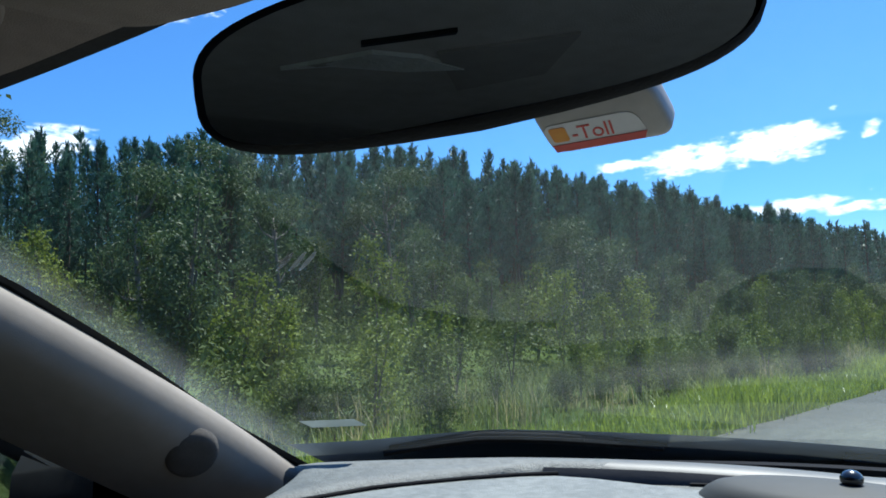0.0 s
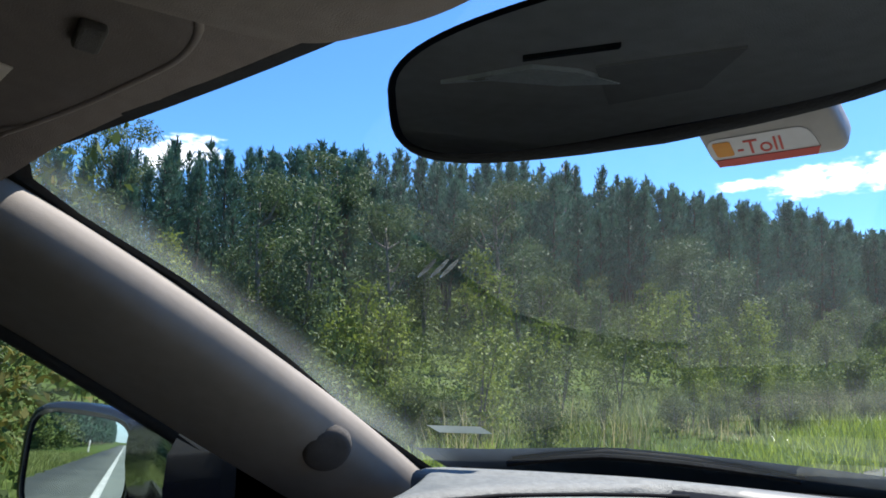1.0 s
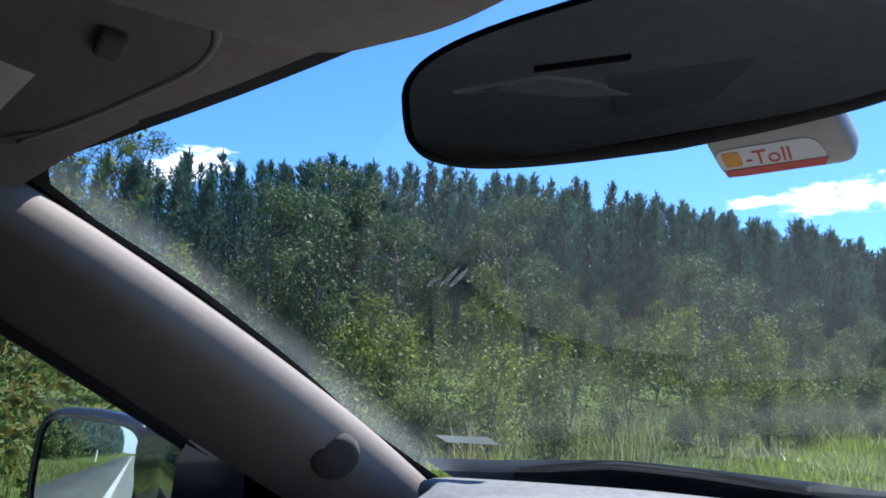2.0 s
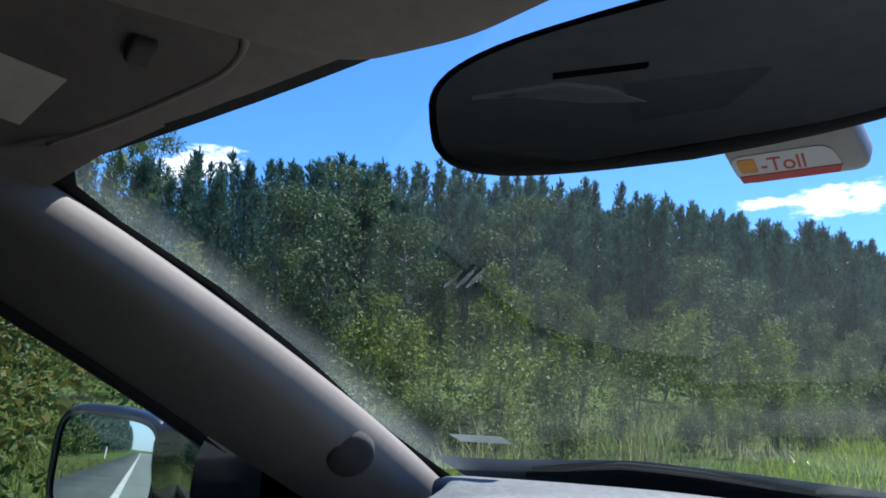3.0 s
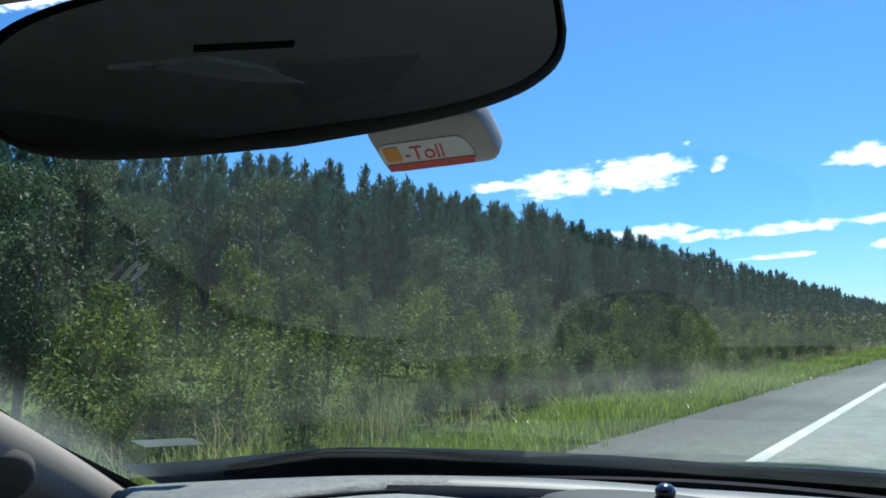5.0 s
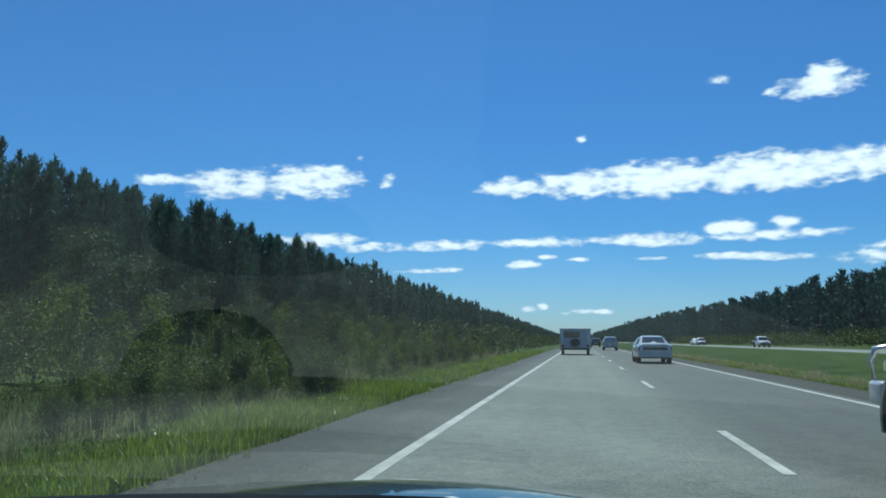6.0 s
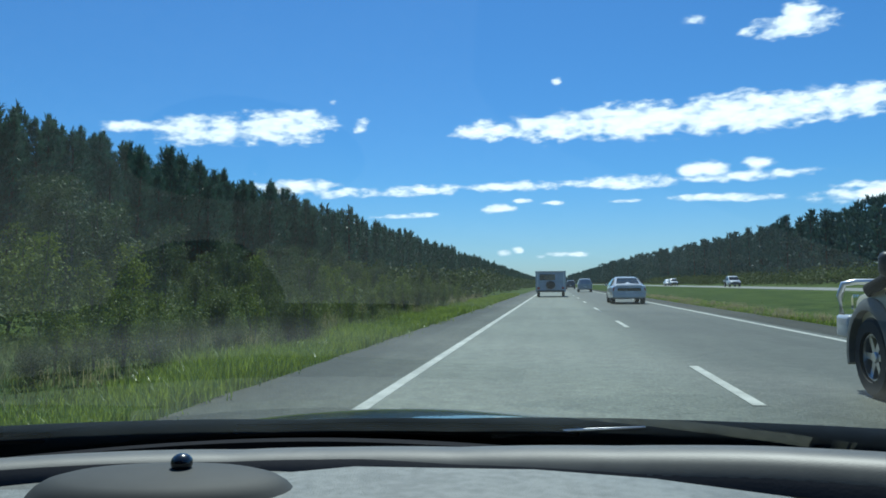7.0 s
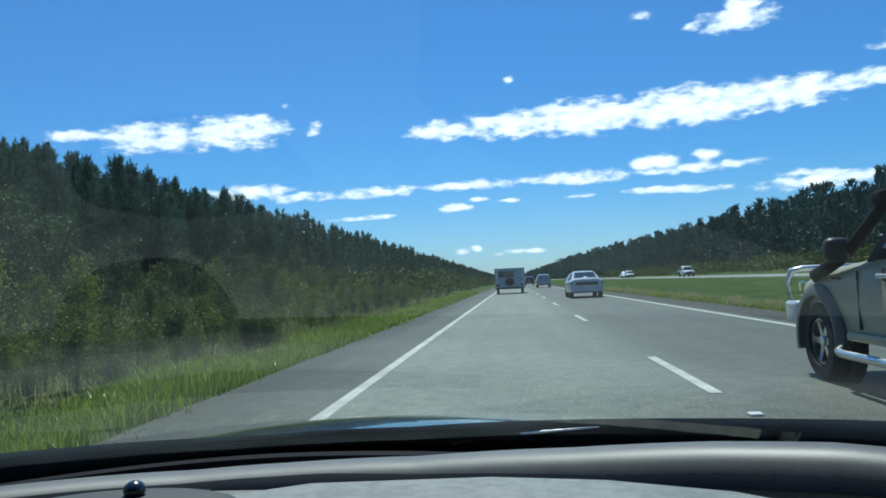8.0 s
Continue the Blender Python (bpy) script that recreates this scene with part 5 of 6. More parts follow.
# wiped smears on the inside of the glass
for dx in (0.0, 0.010, 0.018):
    rings = []
    for t in span(0, 1, 5):
        x, z, k = -0.392 + dx + 0.034 * t, 1.160 + 0.017 * t, 0.0022 * math.sin(math.pi * (0.1 + 0.8 * t))
        rings.append([(x - k, ws_y(x - k, z) + 0.0045, z), (x + k, ws_y(x + k, z) + 0.0045, z), (x + k, ws_y(x + k, z) + 0.0055, z), (x - k, ws_y(x - k, z) + 0.0055, z)])
    part("smear", loft(bmesh.new(), rings), M["smear"], ws, "faint wiped smear on the glass").visible_shadow = False

# doors, sills, rear and floor close the cabin; only the passenger's side has its window in view
xa, xb = CX - 0.885, CX - 0.835
door = part("door", box(bmesh.new(), (xa, -1.1, 0.25), (xb, 0.62, 0.845), 0.012), M["matte_black"], CAR, "black door with its trim")
pane = part("door_glass", box(bmesh.new(), (CX - 0.847, -0.58, 0.845), (CX - 0.843, 0.30, 1.16)), M["side_glass"], door, "clear side window")
pane.visible_shadow = False
# solid panel in place of rear side glass, added to keep light out
part("b_pillar", box(bmesh.new(), (xa, -1.72, 0.845), (xb, -0.58, 1.33), 0.01), M["trim_grey"], CAR)
bm = bmesh.new()
loft(bm, [[(x, -0.58, 1.13), (x, 0.05, 1.13), (x, 0.0, 1.30), (x, -0.58, 1.33)] for x in (xa, xb)])
part("door_frame", bm, M["black_plastic"], door, "black upper door frame")
part("rear_side_panel", box(bmesh.new(), (xa, -1.72, 0.25), (xb, -1.1, 0.845), 0.01), M["black_plastic"], CAR)
# unseen windowless side, added to keep light out of the cabin
part("driver_side_wall", box(bmesh.new(), (CX + 0.835, -1.72, 0.25), (CX + 0.885, 0.62, 1.33), 0.01), M["cabin_dark"], CAR)
for side in (-1, 1):
    a, b = sorted((CX + side * 0.80, CX + side * 0.89))
    rings = [[(a, y, z), (b, y, z), (b, y, z + 0.07), (a, y, z + 0.07)] for y, z in ((-1.75, 1.265), (-0.8, 1.275), (-0.3, 1.262), (-0.02, 1.21))]
    part("roof_rail", loft(bmesh.new(), rings), M["trim_grey"], CAR)
for side in (-1, 1):
    prof = [(0.36, 0.925), (0.62, 0.85), (0.62, 0.78), (0.36, 0.78)]
    bm = bmesh.new()
    a, b = CX + side * 0.82, CX + side * 0.86
    loft(bm, [[(a, y, z) for y, z in prof], [(b, y, z) for y, z in prof]])
    part("mirror_sail", bm, M["matte_black"], CAR, "black corner piece that carries the door mirror")
# unseen closed rear without a window, added to darken the cabin
part("rear_wall", box(bmesh.new(), (-0.74, -1.80, 0.2), (0.98, -1.74, 1.40)), M["cabin_dark"], CAR)
part("cabin_floor", box(bmesh.new(), (-0.74, -1.75, 0.18), (0.98, 1.0, 0.24)), M["cabin_dark"], CAR)
part("firewall", box(bmesh.new(), (-0.72, 0.98, 0.24), (0.96, 1.02, 0.64)), M["black_plastic"], CAR)
part("roof_skin", sheet(bmesh.new(), lambda u, v: tuple(Vector(roof_point(u, v)) + Vector((0, 0, 0.05))), span(0, 1, 13), span(0, 1, 8), (0, 0, 0.01)), M["black_paint"], CAR, "black painted roof", True)
for y in (1.45, -1.35):
    for side in (-1, 1):
        w = part("wheel", wheel_disc(bmesh.new(), (CX + side * 0.76, y, 0.31), 0, 0.31, 0.2, 24, 0.2), M["rubber"], CAR, smooth=True, angle=40)
        part("rim", wheel_disc(bmesh.new(), (CX + side * 0.76, y, 0.31), 0, 0.205, 0.16, 20, 0.02), M["chrome"], w)


# a rounded mirror outline in its own plane
def mirror_outline(hw, hh, power, n=48, taper=0.0):
    out = []
    for k in range(n):
        a = 2 * math.pi * k / n
        ca, sa = math.cos(a), math.sin(a)
        x = math.copysign(abs(ca) ** (2 / power), ca) * hw
        z = math.copysign(abs(sa) ** (2 / power), sa) * hh * (1 + taper * x / hw)
        out.append((x, z))
    return out


def framed_mirror(name, label, m, outline, rim, depth, shell_mat, glass_label, glass_mat):
    """A mirror housing with a rolled rim and the glass set into it; it faces -y in its own frame."""
    def ring(s, y, grow=0.0):
        res = []
        for x, z in outline:
            r = math.hypot(x, z)
            res.append(m @ Vector((x * s + grow * x / r, y, z * s + grow * z / r)))
        return res
    rings = [ring(1, 0.002, -0.001), ring(1, -0.003, rim * 0.3), ring(1, 0.0, rim * 0.8), ring(1, 0.008, rim), ring(0.99, depth * 0.4, rim), ring(0.9, depth * 0.8, rim), ring(0.6, depth, 0), ring(0.1, depth * 1.02, 0)]
    house = part(name, loft(bmesh.new(), rings, True, False), shell_mat, CAR, label, True, 60)
    bm = bmesh.new()
    loft(bm, [ring(1.0, 0.0005, -0.0005), ring(1.0, 0.003, -0.0005)])
    part("mirror_glass", bm, glass_mat, house, glass_label)
    return house


rear_m = Matrix.Translation((0.071, 0.246, 1.226)) @ pose(0, 0, 0, 0, 0, 35.8) @ pose(0, 0, 0, 0.5, 0, 0) @ pose(0, 0, 0, 0, -8.0, 0)
rm = framed_mirror("rear_view_mirror", "black-framed rear-view mirror on the windscreen", rear_m, mirror_outline(0.124, 0.037, 3.4, 56, 0.06), 0.0045, 0.03, M["matte_black"], "dim mirror glass", M["dim_mirror"])
part("mirror_stem", tube(bmesh.new(), [rear_m @ Vector((0, 0.028, 0.005)), rear_m @ Vector((-0.012, 0.06, 0.022)), (0.035, ws_y(0.035, 1.30) + 0.022, 1.30)], [0.009, 0.009, 0.014], 10), M["black_plastic"], rm, smooth=True)

door_m = Matrix.Translation((-1.075, 0.232, 0.875)) @ pose(0, 0, 0, 0, 0, 38.1) @ pose(0, 0, 0, -5.0, 0, 0)
dm = framed_mirror("door_mirror", "glossy black door mirror with a rounded shell", door_m, mirror_outline(0.098, 0.078, 4.5, 56, -0.08), 0.020, 0.10, M["black_paint"], "clear door mirror glass", M["mirror"])
arm_rings = []
for t, (cx, cy, cz) in enumerate(((-1.02, 0.325, 0.882), (-0.985, 0.345, 0.885), (-0.92, 0.375, 0.895), (-0.85, 0.385, 0.90), (-0.70, 0.375, 0.895))):
    hz = (0.070, 0.090, 0.098, 0.098, 0.098)[t]
    hy = (0.035, 0.055, 0.08, 0.095, 0.11)[t]
    arm_rings.append([(cx, cy + math.copysign(abs(math.cos(a)) ** 0.7, math.cos(a)) * hy, cz + math.copysign(abs(math.sin(a)) ** 0.7, math.sin(a)) * hz) for a in span(0, 2 * math.pi * 19 / 20, 20)])
part("mirror_arm", loft(bmesh.new(), arm_rings), M["black_paint"], dm, "glossy black arm of the door mirror", True, 60)

# toll tag stuck to the windscreen
tag = thing("toll_tag", "pale grey plastic toll tag with a red and white sticker", "toll tag")
tag.matrix_world = Matrix.Translation((0.023, 0.425, 1.229)) @ pose(0, 0, 0, 0, 0, 13.7) @ pose(0, 0, 0, 49, 0, 0)


def tag_shape(outline, y0, y1, bevel):
    bm = bmesh.new()
    a = [bm.verts.new((x, y0, z)) for x, z in outline]
    b = [bm.verts.new((x, y1, z)) for x, z in outline]
    bm.faces.new(a)
    bm.faces.new(b[::-1])
    for i in range(len(a)):
        j = (i + 1) % len(a)
        bm.faces.new((a[j], a[i], b[i], b[j]))
    bmesh.ops.recalc_face_normals(bm, faces=bm.faces)
    if bevel:
        bmesh.ops.bevel(bm, geom=[e for e in bm.edges if abs(e.verts[0].co.y - e.verts[1].co.y) < 1e-6], offset=bevel, segments=3, affect="EDGES", profile=0.5)
    return bm


case = part("case", tag_shape(rounded([(-0.0455, 0.0195), (-0.0395, -0.0215), (0.0455, -0.0195), (0.0385, 0.0225)], 0.012), -0.001, 0.018, 0.004), M["tag_case"], tag, "", True, 50)
part("sticker", tag_shape(rounded([(-0.041, 0.004), (-0.0375, -0.0185), (0.030, -0.0175), (0.024, 0.005)], 0.009), -0.0016, -0.0009, 0), M["tag_white"], tag, "white sticker")
part("red_band", tag_shape([(-0.0375, -0.0125), (-0.036, -0.0182), (0.026, -0.0172), (0.0285, -0.0115)], -0.0021, -0.0014, 0), M["tag_red"], tag, "red band")
part("orange_mark", tag_shape(rounded([(-0.0365, 0.0015), (-0.035, -0.010), (-0.0235, -0.010), (-0.0245, 0.0015)], 0.002), -0.0021, -0.0014, 0), M["tag_orange"], tag, "orange square mark")
fc = bpy.data.curves.new("lettering", "FONT")
fc.body, fc.size, fc.extrude = "-Toll", 0.0155, 0.0002
fo = bpy.data.objects.new("lettering", fc)
scene.collection.objects.link(fo)
bpy.context.view_layer.update()
me = bpy.data.meshes.new_from_object(fo.evaluated_get(bpy.context.evaluated_depsgraph_get()))
bpy.data.objects.remove(fo)
me.transform(Matrix.Translation((-0.0215, -0.0018, -0.0100)) @ pose(0, 0, 0, 90, 0, 0))
me.materials.clear()
link_mesh("lettering", me, M["tag_red"], tag, "red lettering")

# ---- other vehicles ----
def body_loft(stations, power=0.5):
    """Skin a body from stations (y, floor, belt, top, half width, half width at the top)."""
    rings = []
    for y, zb, zm, zt, w, wt in stations:
        half = [(0, zb), (w * 0.8, zb), (w * 0.97, zb + 0.06), (w, zb + 0.5 * (zm - zb)), (w * 0.985, zm - 0.05), (w * 0.955, zm), (wt + 0.35 * (w * 0.955 - wt), zm + 0.65 * (zt - zm)), (wt, zt - 0.03), (wt * 0.86, zt), (0, zt + 0.012)]
        rings.append([(x, y, z) for x, z in half] + [(-x, y, z) for x, z in half[-2:0:-1]])
    return loft(bmesh.new(), rings)


def panel(corners, out, thick=0.012):
    """A thin flat pane on the body, proud of it along out."""
    bm = bmesh.new()
    o = Vector(out).normalized()
    a = [Vector(c) + o * thick for c in corners]
    b = [Vector(c) - o * 0.01 for c in corners]
    return loft(bm, [b, a])


def add_wheels(th, w, ys, r, width=0.2, spokes=6):
    for y in ys:
        for side in (-1, 1):
            x = side * (w - width / 2)
            wh = new("wheel")
            wh.parent = th
            part("tyre", wheel_disc(bmesh.new(), (x, y, r), 0, r, width, 30, r * 0.62), M["rubber"], wh, "black tyre", True, 40)
            bm = wheel_disc(bmesh.new(), (x, y, r), 0, r * 0.64, width * 0.8, 30, r * 0.54)
            xo = x + side * width * 0.30
            for k in range(spokes):
                a = 2 * math.pi * k / spokes
                d = Vector((0, math.cos(a), math.sin(a)))
                s = Vector((0, -math.sin(a), math.cos(a)))
                p0, p1 = Vector((xo, y, r)) + d * r * 0.05, Vector((xo, y, r)) + d * r * 0.58
                loft(bm, [[p0 + s * 0.035, p0 - s * 0.035, p0 - s * 0.035 - Vector((side * 0.03, 0, 0)), p0 + s * 0.035 - Vector((side * 0.03, 0, 0))], [p1 + s * 0.028, p1 - s * 0.028, p1 - s * 0.028 - Vector((side * 0.03, 0, 0)), p1 + s * 0.028 - Vector((side * 0.03, 0, 0))]])
            wheel_disc(bm, (xo, y, r), 0, r * 0.14, 0.04, 14, 0.0)
            part("rim", bm, M["chrome"], wh, "silver alloy rim", True, 30)
            part("wheel_well", wheel_disc(bmesh.new(), (x - side * width * 0.35, y, r), 0, r * 1.16, width * 0.5, 24, 0.0), M["black_plastic"], wh, "dark wheel arch")


def sedan(name, label, paint, suv=False):
    th = thing(name, label, "car", "cars on the road")
    if suv:
        st = [(-2.1, 0.42, 0.95, 1.0, 0.82, 0.70), (-2.05, 0.36, 1.0, 1.15, 0.88, 0.66), (-1.85, 0.33, 1.02, 1.62, 0.90, 0.62), (-1.4, 0.3, 1.02, 1.70, 0.91, 0.63), (0.0, 0.3, 1.0, 1.70, 0.91, 0.64), (0.45, 0.3, 1.0, 1.55, 0.91, 0.64), (1.0, 0.32, 1.0, 1.08, 0.9, 0.75), (2.0, 0.36, 0.9, 0.95, 0.86, 0.70), (2.2, 0.42, 0.7, 0.75, 0.75, 0.6)]
        rear = [(-0.60, -2.02, 1.08), (0.60, -2.02, 1.08), (0.55, -1.88, 1.52), (-0.55, -1.88, 1.52)]
        side = [(-1.75, 1.05), (0.75, 1.05), (0.25, 1.50), (-1.65, 1.55)]
        wx = ((0.885, 0.735))
        r, ys = 0.36, (-1.35, 1.35)
    else:
        st = [(-2.35, 0.38, 0.80, 0.86, 0.78, 0.70), (-2.28, 0.30, 0.90, 0.97, 0.87, 0.72), (-1.75, 0.26, 0.95, 1.02, 0.90, 0.70), (-1.55, 0.25, 0.95, 1.06, 0.905, 0.68), (-0.85, 0.24, 0.94, 1.40, 0.91, 0.56), (-0.2, 0.24, 0.93, 1.45, 0.91, 0.57), (0.35, 0.24, 0.92, 1.38, 0.91, 0.58), (1.1, 0.25, 0.92, 0.99, 0.9, 0.68), (2.0, 0.28, 0.80, 0.84, 0.86, 0.68), (2.3, 0.34, 0.62, 0.66, 0.74, 0.6)]
        rear = [(-0.60, -1.52, 1.07), (0.60, -1.52, 1.07), (0.51, -0.92, 1.375), (-0.51, -0.92, 1.375)]
        side = [(-1.25, 0.99), (0.85, 0.99), (0.30, 1.34), (-0.75, 1.36)]
        wx = ((0.875, 0.64))
        r, ys = 0.32, (-1.35, 1.4)
    body = part("body", body_loft(st), paint, th, "", True, 45)
    part("rear_window", panel(rear, (0, -0.5, 0.6)), M["tint_glass"], th, "dark tinted rear window")
    for s in (-1, 1):
        cs = [(s * (wx[0] - 0.0 if z < 1.1 else wx[1] + 0.02), y, z) for y, z in side]
        part("side_window", panel(cs, (s, 0, 0.4)), M["tint_glass"], th, "dark side window")
        z0 = 0.80 if not suv else 0.92
        part("tail_lamp", box(bmesh.new(), (min(s * 0.58, s * 0.84), st[0][0] + 0.01, z0 - 0.10), (max(s * 0.58, s * 0.84), st[0][0] + 0.12, z0 + 0.05), 0.015), M["red_lens"], th, "red tail lamp")
        part("wing_mirror", box(bmesh.new(), (min(s * 0.9, s * 1.03), 0.62, 0.95), (max(s * 0.9, s * 1.03), 0.72, 1.07), 0.03), paint, th)
    yb = st[0][0]
    part("bumper", box(bmesh.new(), (-0.80, yb - 0.04, st[0][1] - 0.05), (0.80, yb + 0.25, st[0][1] + 0.17), 0.04), paint, th)
    part("number_plate", box(bmesh.new(), (-0.19, yb - 0.05, st[0][1] + 0.19), (0.19, yb + 0.03, st[0][1] + 0.30), 0.005), M["post_white"], th, "blank white number plate")
    if suv:
        part("tailgate_trim", box(bmesh.new(), (-0.57, yb - 0.008, z0 - 0.05), (0.57, yb + 0.05, z0 + 0.06), 0.01), paint, th)
        for s in (-1, 1):
            part("roof_rail", tube(bmesh.new(), [(s * 0.58, -1.6, 1.69), (s * 0.58, -1.5, 1.75), (s * 0.58, 0.0, 1.75), (s * 0.58, 0.1, 1.70)], 0.02, 8), M["chrome"], th, "bright roof rail", True)
    else:
        part("trunk_trim", box(bmesh.new(), (-0.60, yb - 0.012, z0 - 0.11), (0.60, yb + 0.05, z0 + 0.05), 0.01), M["tint_glass"], th, "dark panel across the boot between the lamps")
        part("boot_lip", box(bmesh.new(), (-0.66, yb - 0.0, z0 + 0.10), (0.66, yb + 0.16, z0 + 0.20), 0.03), paint, th, "", True, 40)
    add_wheels(th, 0.89, ys, r)
    return th


def caravan():
    th = thing("caravan", "boxy pale caravan with a dark rear window", "caravan")
    rings = []
    for y, k in ((-2.6, 0.94), (-2.55, 0.985), (-2.45, 1.0), (2.2, 1.0), (2.45, 0.94)):
        w, z0, z1 = 1.18 * k, 0.45, 2.42 - (1 - k) * 1.5
        pts = []
        for cx, cz, a0 in ((w - 0.12, z1 - 0.12, 0), (-w + 0.12, z1 - 0.12, 90), (-w + 0.12, z0 + 0.12, 180), (w - 0.12, z0 + 0.12, 270)):
            for j in range(5):
                a = radians(a0 + 22.5 * j)
                pts.append((cx + 0.12 * math.cos(a), y, cz + 0.12 * math.sin(a)))
        rings.append(pts)
    part("body", loft(bmesh.new(), rings), M["cream"], th, "pale panelled shell", True, 40)
    part("roof_edge", box(bmesh.new(), (-1.20, -2.66, 2.31), (1.20, 2.3, 2.41), 0.03), M["post_white"], th, "white roof edge")
    part("rear_window", box(bmesh.new(), (-0.85, -2.635, 1.55), (0.35, -2.56, 2.1), 0.03), M["tint_glass"], th, "dark wide rear window")
    part("spare_wheel", wheel_disc(bmesh.new(), (0, 0, 0), 0, 0.36, 0.2, 24, 0.0), M["rubber"], th, "dark spare wheel on the back", True, 40).matrix_local = Matrix.Translation((0.0, -2.7, 1.12)) @ pose(0, 0, 0, 0, 0, 90)
    part("corner_trim", box(bmesh.new(), (0.98, -2.625, 0.60), (1.06, -2.56, 2.30), 0.015), M["post_white"], th, "white corner trim")
    part("corner_trim", box(bmesh.new(), (-1.06, -2.625, 0.60), (-0.98, -2.56, 2.30), 0.015), M["post_white"], th, "white corner trim")
    part("waist_band", box(bmesh.new(), (-0.96, -2.615, 1.36), (0.96, -2.57, 1.42), 0.01), M["panel_grey"], th, "grey band below the window")
    part("bumper", box(bmesh.new(), (-1.05, -2.8, 0.48), (1.05, -2.6, 0.62), 0.02), M["black_plastic"], th, "dark rear bumper bar")
    for s in (-1, 1):
        part("tail_lamp", box(bmesh.new(), (min(s * 0.85, s * 1.05), -2.65, 0.72), (max(s * 0.85, s * 1.05), -2.55, 0.92), 0.01), M["red_lens"], th, "red tail lamp")
        part("side_window", box(bmesh.new(), (min(s * 1.16, s * 1.2), -1.6, 1.5), (max(s * 1.16, s * 1.2), -0.4, 2.1), 0.01), M["tint_glass"], th)
    add_wheels(th, 1.1, (-0.3,), 0.36)
    return th


cv = caravan()
cv.matrix_world = pose(0.15, 64.5, 0, 0, 0, 0)
cv.scale = (1.06, 1.0, 0.9)
c1 = sedan("sedan", "white four-door sedan driving in the outer lane", M["white_paint"])
c1.matrix_world = pose(4.31, 42.1, 0, 0, 0, 0)
c2 = sedan("suv", "silver sport-utility car far ahead", M["silver_paint"], True)
c2.matrix_world = pose(4.34, 97.0, 0, 0, 0, 0)
c3 = sedan("suv", "distant dark car ahead on the highway", M["dark_paint"], True)
c3.matrix_world = pose(3.65, 146.0, 0, 0, 0, 0)


def utility():
    """A pickup with a flat tray behind its cab."""
    th = thing("utility_truck", "white utility truck on the far carriageway", "truck", "vehicles on the far carriageway")
    st = [(-0.75, 0.40, 1.0, 1.72, 0.86, 0.68), (-0.68, 0.36, 1.02, 1.78, 0.88, 0.68), (0.2, 0.34, 1.02, 1.78, 0.89, 0.68), (0.55, 0.34, 1.02, 1.62, 0.89, 0.68), (1.05, 0.34, 1.02, 1.10, 0.89, 0.76), (2.05, 0.38, 0.93, 0.99, 0.86, 0.74), (2.3, 0.42, 0.80, 0.85, 0.80, 0.66)]
    part("cab", body_loft(st), M["white_paint"], th, "white painted cab and bonnet", True, 45)
    tray = part("tray", box(bmesh.new(), (-0.92, -2.55, 0.80), (0.92, -0.82, 0.90), 0.015), M["panel_grey"], th, "flat grey tray")
    for s in (-1, 1):
        part("drop_side", box(bmesh.new(), (min(s * 0.88, s * 0.92), -2.55, 0.90), (max(s * 0.88, s * 0.92), -0.82, 1.15), 0.01), M["white_paint"], tray, "white drop side")
        cs = [(s * (0.87 - (z - 1.02) * 0.26), y, z) for y, z in ((-0.55, 1.06), (0.85, 1.06), (0.45, 1.56), (-0.55, 1.62))]
        part("side_window", panel(cs, (s, 0, 0.35), 0.006), M["tint_glass"], th, "dark side window")
        part("headlamp", box(bmesh.new(), (min(s * 0.5, s * 0.8), 2.1, 0.70), (max(s * 0.5, s * 0.8), 2.31, 0.84), 0.03), M["chrome"], th, "clear headlamp")
        part("wing_mirror", box(bmesh.new(), (min(s * 0.9, s * 1.05), 0.72, 1.05), (max(s * 0.9, s * 1.05), 0.82, 1.22), 0.03), M["black_plastic"], th)
    part("windscreen", panel([(-0.72, 1.06, 1.10), (0.72, 1.06, 1.10), (0.64, 0.56, 1.60), (-0.64, 0.56, 1.60)], (0, 0.6, 0.6), 0.03), M["tint_glass"], th, "dark windscreen")
    part("headboard", box(bmesh.new(), (-0.85, -0.90, 0.90), (0.85, -0.84, 1.70), 0.01), M["panel_grey"], tray, "grey headboard behind the cab")
    part("bumper", box(bmesh.new(), (-0.82, 2.2, 0.42), (0.82, 2.40, 0.62), 0.03), M["black_plastic"], th, "dark front bumper")
    part("grille", box(bmesh.new(), (-0.48, 2.24, 0.68), (0.48, 2.315, 0.82), 0.01), M["black_plastic"], th, "dark grille")
    add_wheels(th, 0.88, (-1.75, 1.35), 0.36)
    return th


c5 = utility()
c5.matrix_world = pose(29.5, 127.0, 0.32, 0, 0, 180)
c6 = copy_thing(c5, pose(29.2, 186.0, 0.32, 0, 0, 180))
c7 = copy_thing(c2, pose(31.0, 205.0, 0.32, 0, 0, 180))
c7["label"] = "grey car on the far carriageway"
c9 = sedan("sedan", "white sedan on the far carriageway", M["white_paint"])
c9.matrix_world = pose(29.5, 196.0, 0.32, 0, 0, 180)
c8 = sedan("suv", "dark blue car following behind", M["dark_paint"], True)
c8.matrix_world = pose(3.6, -24.0, 0, 0, 0, 0)


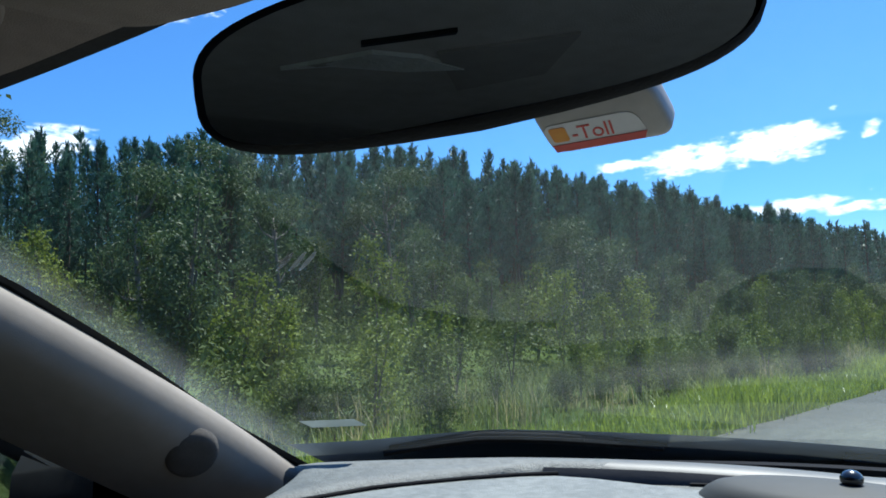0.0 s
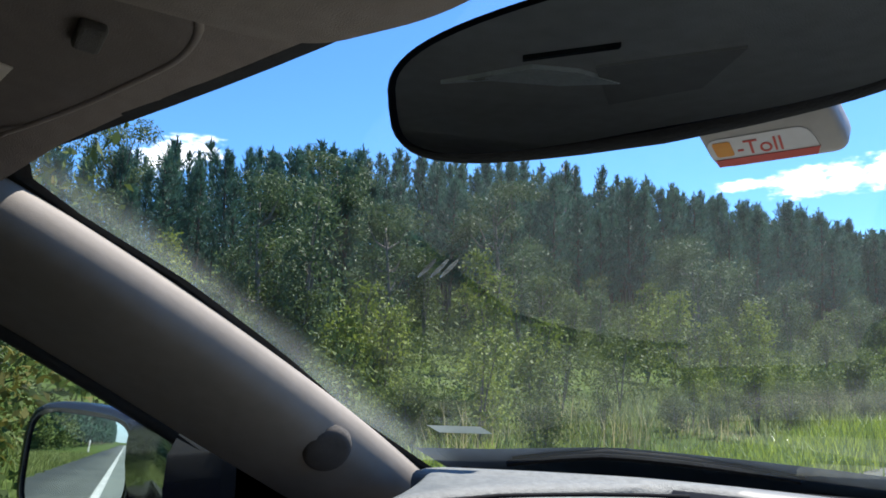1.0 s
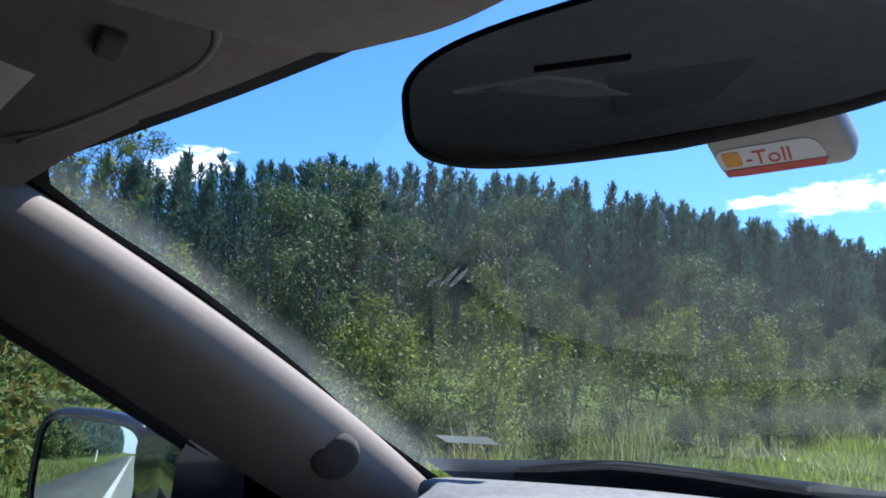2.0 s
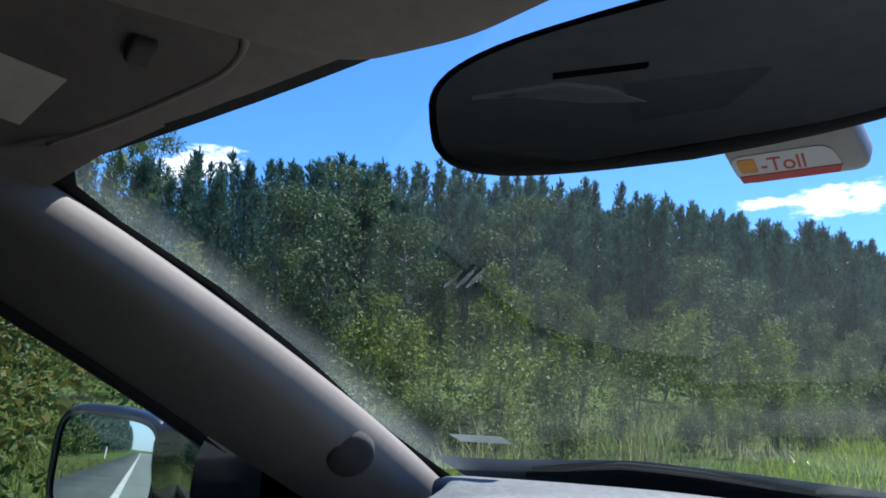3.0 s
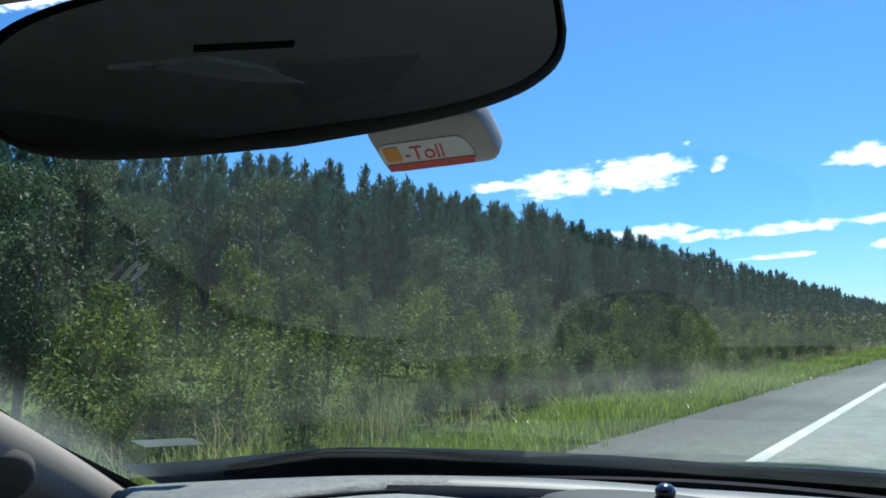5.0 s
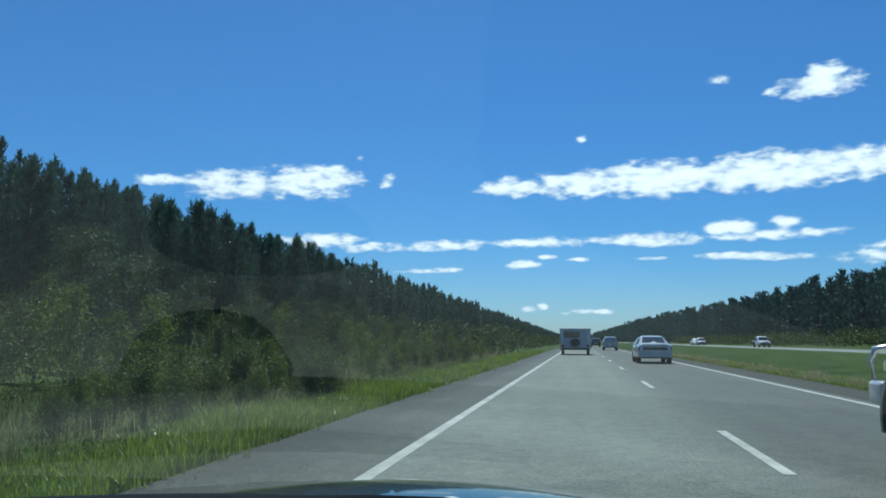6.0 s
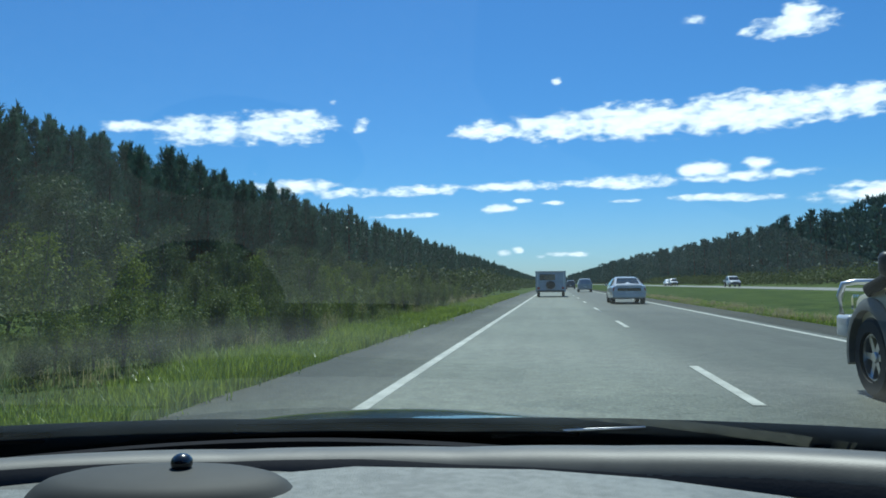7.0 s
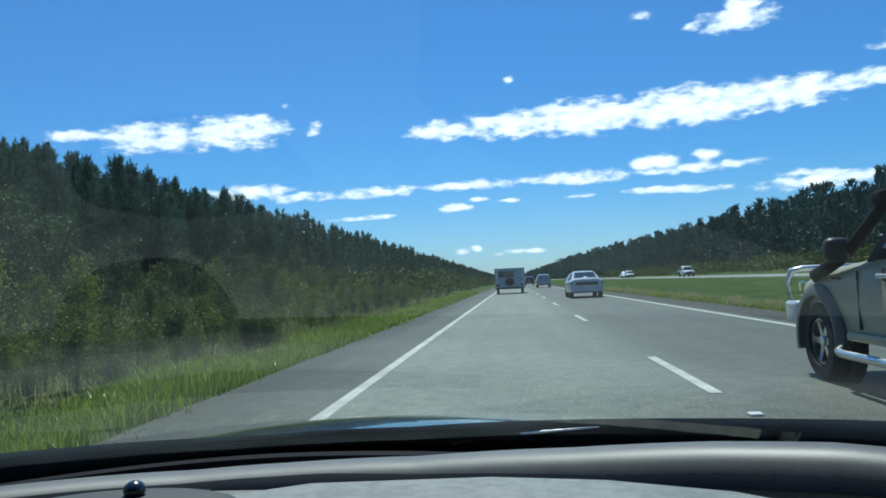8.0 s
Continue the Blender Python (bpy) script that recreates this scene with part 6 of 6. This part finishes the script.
def four_wheel_drive():
    th = thing("four_wheel_drive", "champagne four-wheel-drive with snorkel, bull bar and side steps", "car", "cars on the road")
    # origin under the front axle; y ahead
    st = [(-3.85, 0.62, 1.05, 1.12, 0.80, 0.72), (-3.75, 0.50, 1.12, 1.5, 0.87, 0.72), (-3.6, 0.44, 1.14, 1.62, 0.90, 0.72), (-2.5, 0.42, 1.13, 1.69, 0.91, 0.72), (-1.9, 0.42, 1.13, 1.68, 0.91, 0.72), (-1.5, 0.42, 1.12, 1.60, 0.91, 0.73), (-1.05, 0.42, 1.11, 1.27, 0.91, 0.78), (-0.85, 0.42, 1.10, 1.16, 0.91, 0.80), (0.0, 0.50, 1.04, 1.09, 0.9, 0.80), (0.45, 0.56, 0.95, 1.0, 0.87, 0.74), (0.62, 0.60, 0.82, 0.86, 0.80, 0.66)]
    part("body", body_loft(st), M["beige_paint"], th, "champagne metallic body", True, 45)
    wins = [[(-1.80, 1.155), (-1.0, 1.145), (-1.42, 1.53), (-1.82, 1.575)], [(-2.66, 1.155), (-1.95, 1.155), (-1.96, 1.58), (-2.64, 1.59)], [(-3.55, 1.16), (-2.78, 1.155), (-2.76, 1.59), (-3.45, 1.56)]]
    for s in (-1, 1):
        for w in wins:
            cs = [(s * (0.876 - (z - 1.12) * 0.26), y, z) for y, z in w]
            part("side_window", panel(cs, (s, 0, 0.35), 0.006), M["tint_glass"], th, "dark side window")
        for y0 in (-1.05, -1.875):
            cs = [(s * (0.876 - (z - 1.12) * 0.26), y, z) for y, z in ((y0 - 0.06, 1.135), (y0 + 0.06, 1.135), (y0 - (0.42 if y0 > -1.5 else 0) + 0.05, 1.57), (y0 - (0.42 if y0 > -1.5 else 0) - 0.06, 1.57))]
            part("window_post", panel(cs, (s, 0, 0.35), 0.008), M["black_plastic"], th)
        for y in (-1.38, -2.05):
            part("door_handle", box(bmesh.new(), (min(s * 0.905, s * 0.955), y - 0.11, 0.995), (max(s * 0.905, s * 0.955), y + 0.11, 1.03), 0.012), M["chrome"], th, "chrome door handle")
            part("handle_cup", box(bmesh.new(), (min(s * 0.89, s * 0.914), y - 0.08, 0.97), (max(s * 0.89, s * 0.914), y + 0.08, 1.075), 0.02), M["black_plastic"], th)
        for y in (-0.86, -1.82, -2.72):
            part("door_gap", box(bmesh.new(), (min(s * 0.89, s * 0.9135), y - 0.005, 0.55), (max(s * 0.89, s * 0.9135), y + 0.005, 1.06)), M["black_plastic"], th, "dark door gap")
        # flared arch over each wheel
        for y in (0.0, -2.86):
            rings = []
            for k in range(17):
                a = math.pi * (-0.08 + 1.16 * k / 16)
                d = Vector((0, math.cos(a), math.sin(a)))
                c = Vector((0, y, 0.40))
                rings.append([c + d * 0.43 + Vector((s * 0.86, 0, 0)), c + d * 0.43 + Vector((s * 0.955, 0, 0)), c + d * 0.49 + Vector((s * 0.955, 0, 0)), c + d * 0.55 + Vector((s * 0.915, 0, 0)), c + d * 0.55 + Vector((s * 0.86, 0, 0))])
            part("wheel_arch", loft(bmesh.new(), rings), M["arch_grey"], th, "grey flared wheel arch", True, 50)
        part("side_step", tube(bmesh.new(), [(s * 0.84, -0.50, 0.40), (s * 0.98, -0.56, 0.34), (s * 1.0, -0.68, 0.33), (s * 1.0, -2.2, 0.33), (s * 0.98, -2.33, 0.34), (s * 0.84, -2.43, 0.40)], 0.038, 12), M["chrome"], th, "bright tubular side step", True)
        part("sill_trim", box(bmesh.new(), (min(s * 0.86, s * 0.93), -2.4, 0.44), (max(s * 0.86, s * 0.935), -0.62, 0.52), 0.02), M["beige_paint"], th)
        part("wing_mirror", box(bmesh.new(), (min(s * 0.93, s * 1.13), -0.86, 1.14), (max(s * 0.93, s * 1.13), -0.70, 1.36), 0.06, 3), M["black_plastic"], th, "black wing mirror", True, 40)
        part("headlamp", box(bmesh.new(), (min(s * 0.5, s * 0.84), 0.45, 0.80), (max(s * 0.5, s * 0.84), 0.66, 0.97), 0.03), M["side_glass"], th, "clear headlamp")
    part("windscreen", panel([(-0.74, -0.90, 1.19), (0.74, -0.90, 1.19), (0.68, -1.46, 1.58), (-0.68, -1.46, 1.58)], (0, 0.6, 0.75), 0.02), M["tint_glass"], th, "dark windscreen")
    # snorkel on the near side, up the front pillar
    part("snorkel", tube(bmesh.new(), [(-0.86, 0.10, 0.99), (-0.93, -0.05, 1.035), (-0.945, -0.35, 1.09), (-0.94, -0.62, 1.17), (-0.925, -0.86, 1.28), (-0.875, -1.10, 1.46), (-0.85, -1.24, 1.56), (-0.84, -1.28, 1.62)], [0.045, 0.056, 0.06, 0.06, 0.054, 0.05, 0.052, 0.054], 14), M["matte_black"], th, "black plastic snorkel up the pillar", True)
    part("snorkel_head", box(bmesh.new(), (-0.91, -1.38, 1.59), (-0.77, -1.20, 1.71), 0.035, 3), M["matte_black"], th, "black snorkel head", True, 40)
    part("wing_badge", box(bmesh.new(), (-0.915, -0.52, 0.985), (-0.90, -0.34, 1.005), 0.004), M["black_plastic"], th, "narrow dark side trim")
    # bull bar
    part("bumper", box(bmesh.new(), (-0.92, 0.52, 0.52), (0.92, 0.86, 0.76), 0.04, 3), M["white_paint"], th, "white steel bumper", True, 40)
    bm = bmesh.new()
    tube(bm, [(-0.86, 0.84, 0.74), (-0.86, 0.88, 0.95), (-0.85, 0.80, 1.08), (-0.74, 0.78, 1.10), (0.74, 0.78, 1.10), (0.85, 0.80, 1.08), (0.86, 0.88, 0.95), (0.86, 0.84, 0.74)], 0.032, 10)
    part("bull_bar", bm, M["chrome"], th, "bright tubular bull bar", True)
    for x in (-0.4, 0.4):
        part("bull_bar_upright", tube(bmesh.new(), [(x, 0.84, 0.74), (x, 0.82, 0.95), (x, 0.78, 1.10)], 0.03, 10), M["chrome"], th, "", True)
    add_wheels(th, 0.93, (0.0, -2.86), 0.385, 0.26)
    return th


wd = four_wheel_drive()
wd.matrix_world = pose(4.27, 7.65, 0, 0, 0, 0)


# guide posts on the verge
def guide_post(x, y):
    th = thing("guide_post", "white roadside guide post with a red reflector", "guide post", "guide posts")
    rings = []
    for z in (-0.1, 0.9, 1.0):
        w = 0.05 if z < 0.95 else 0.04
        rings.append([(-w, -0.012, z), (w, -0.012, z), (w * 0.7, 0.018, z), (-w * 0.7, 0.018, z)])
    part("post", loft(bmesh.new(), rings), M["post_white"], th)
    part("reflector", box(bmesh.new(), (-0.025, -0.02, 0.78), (0.025, -0.01, 0.90), 0.003), M["red_lens"], th, "red reflector")
    th.location = (x, y, ground_z(x, y))
    return th


guide_post(-3.9, -22.0)
guide_post(-3.9, -70.0)
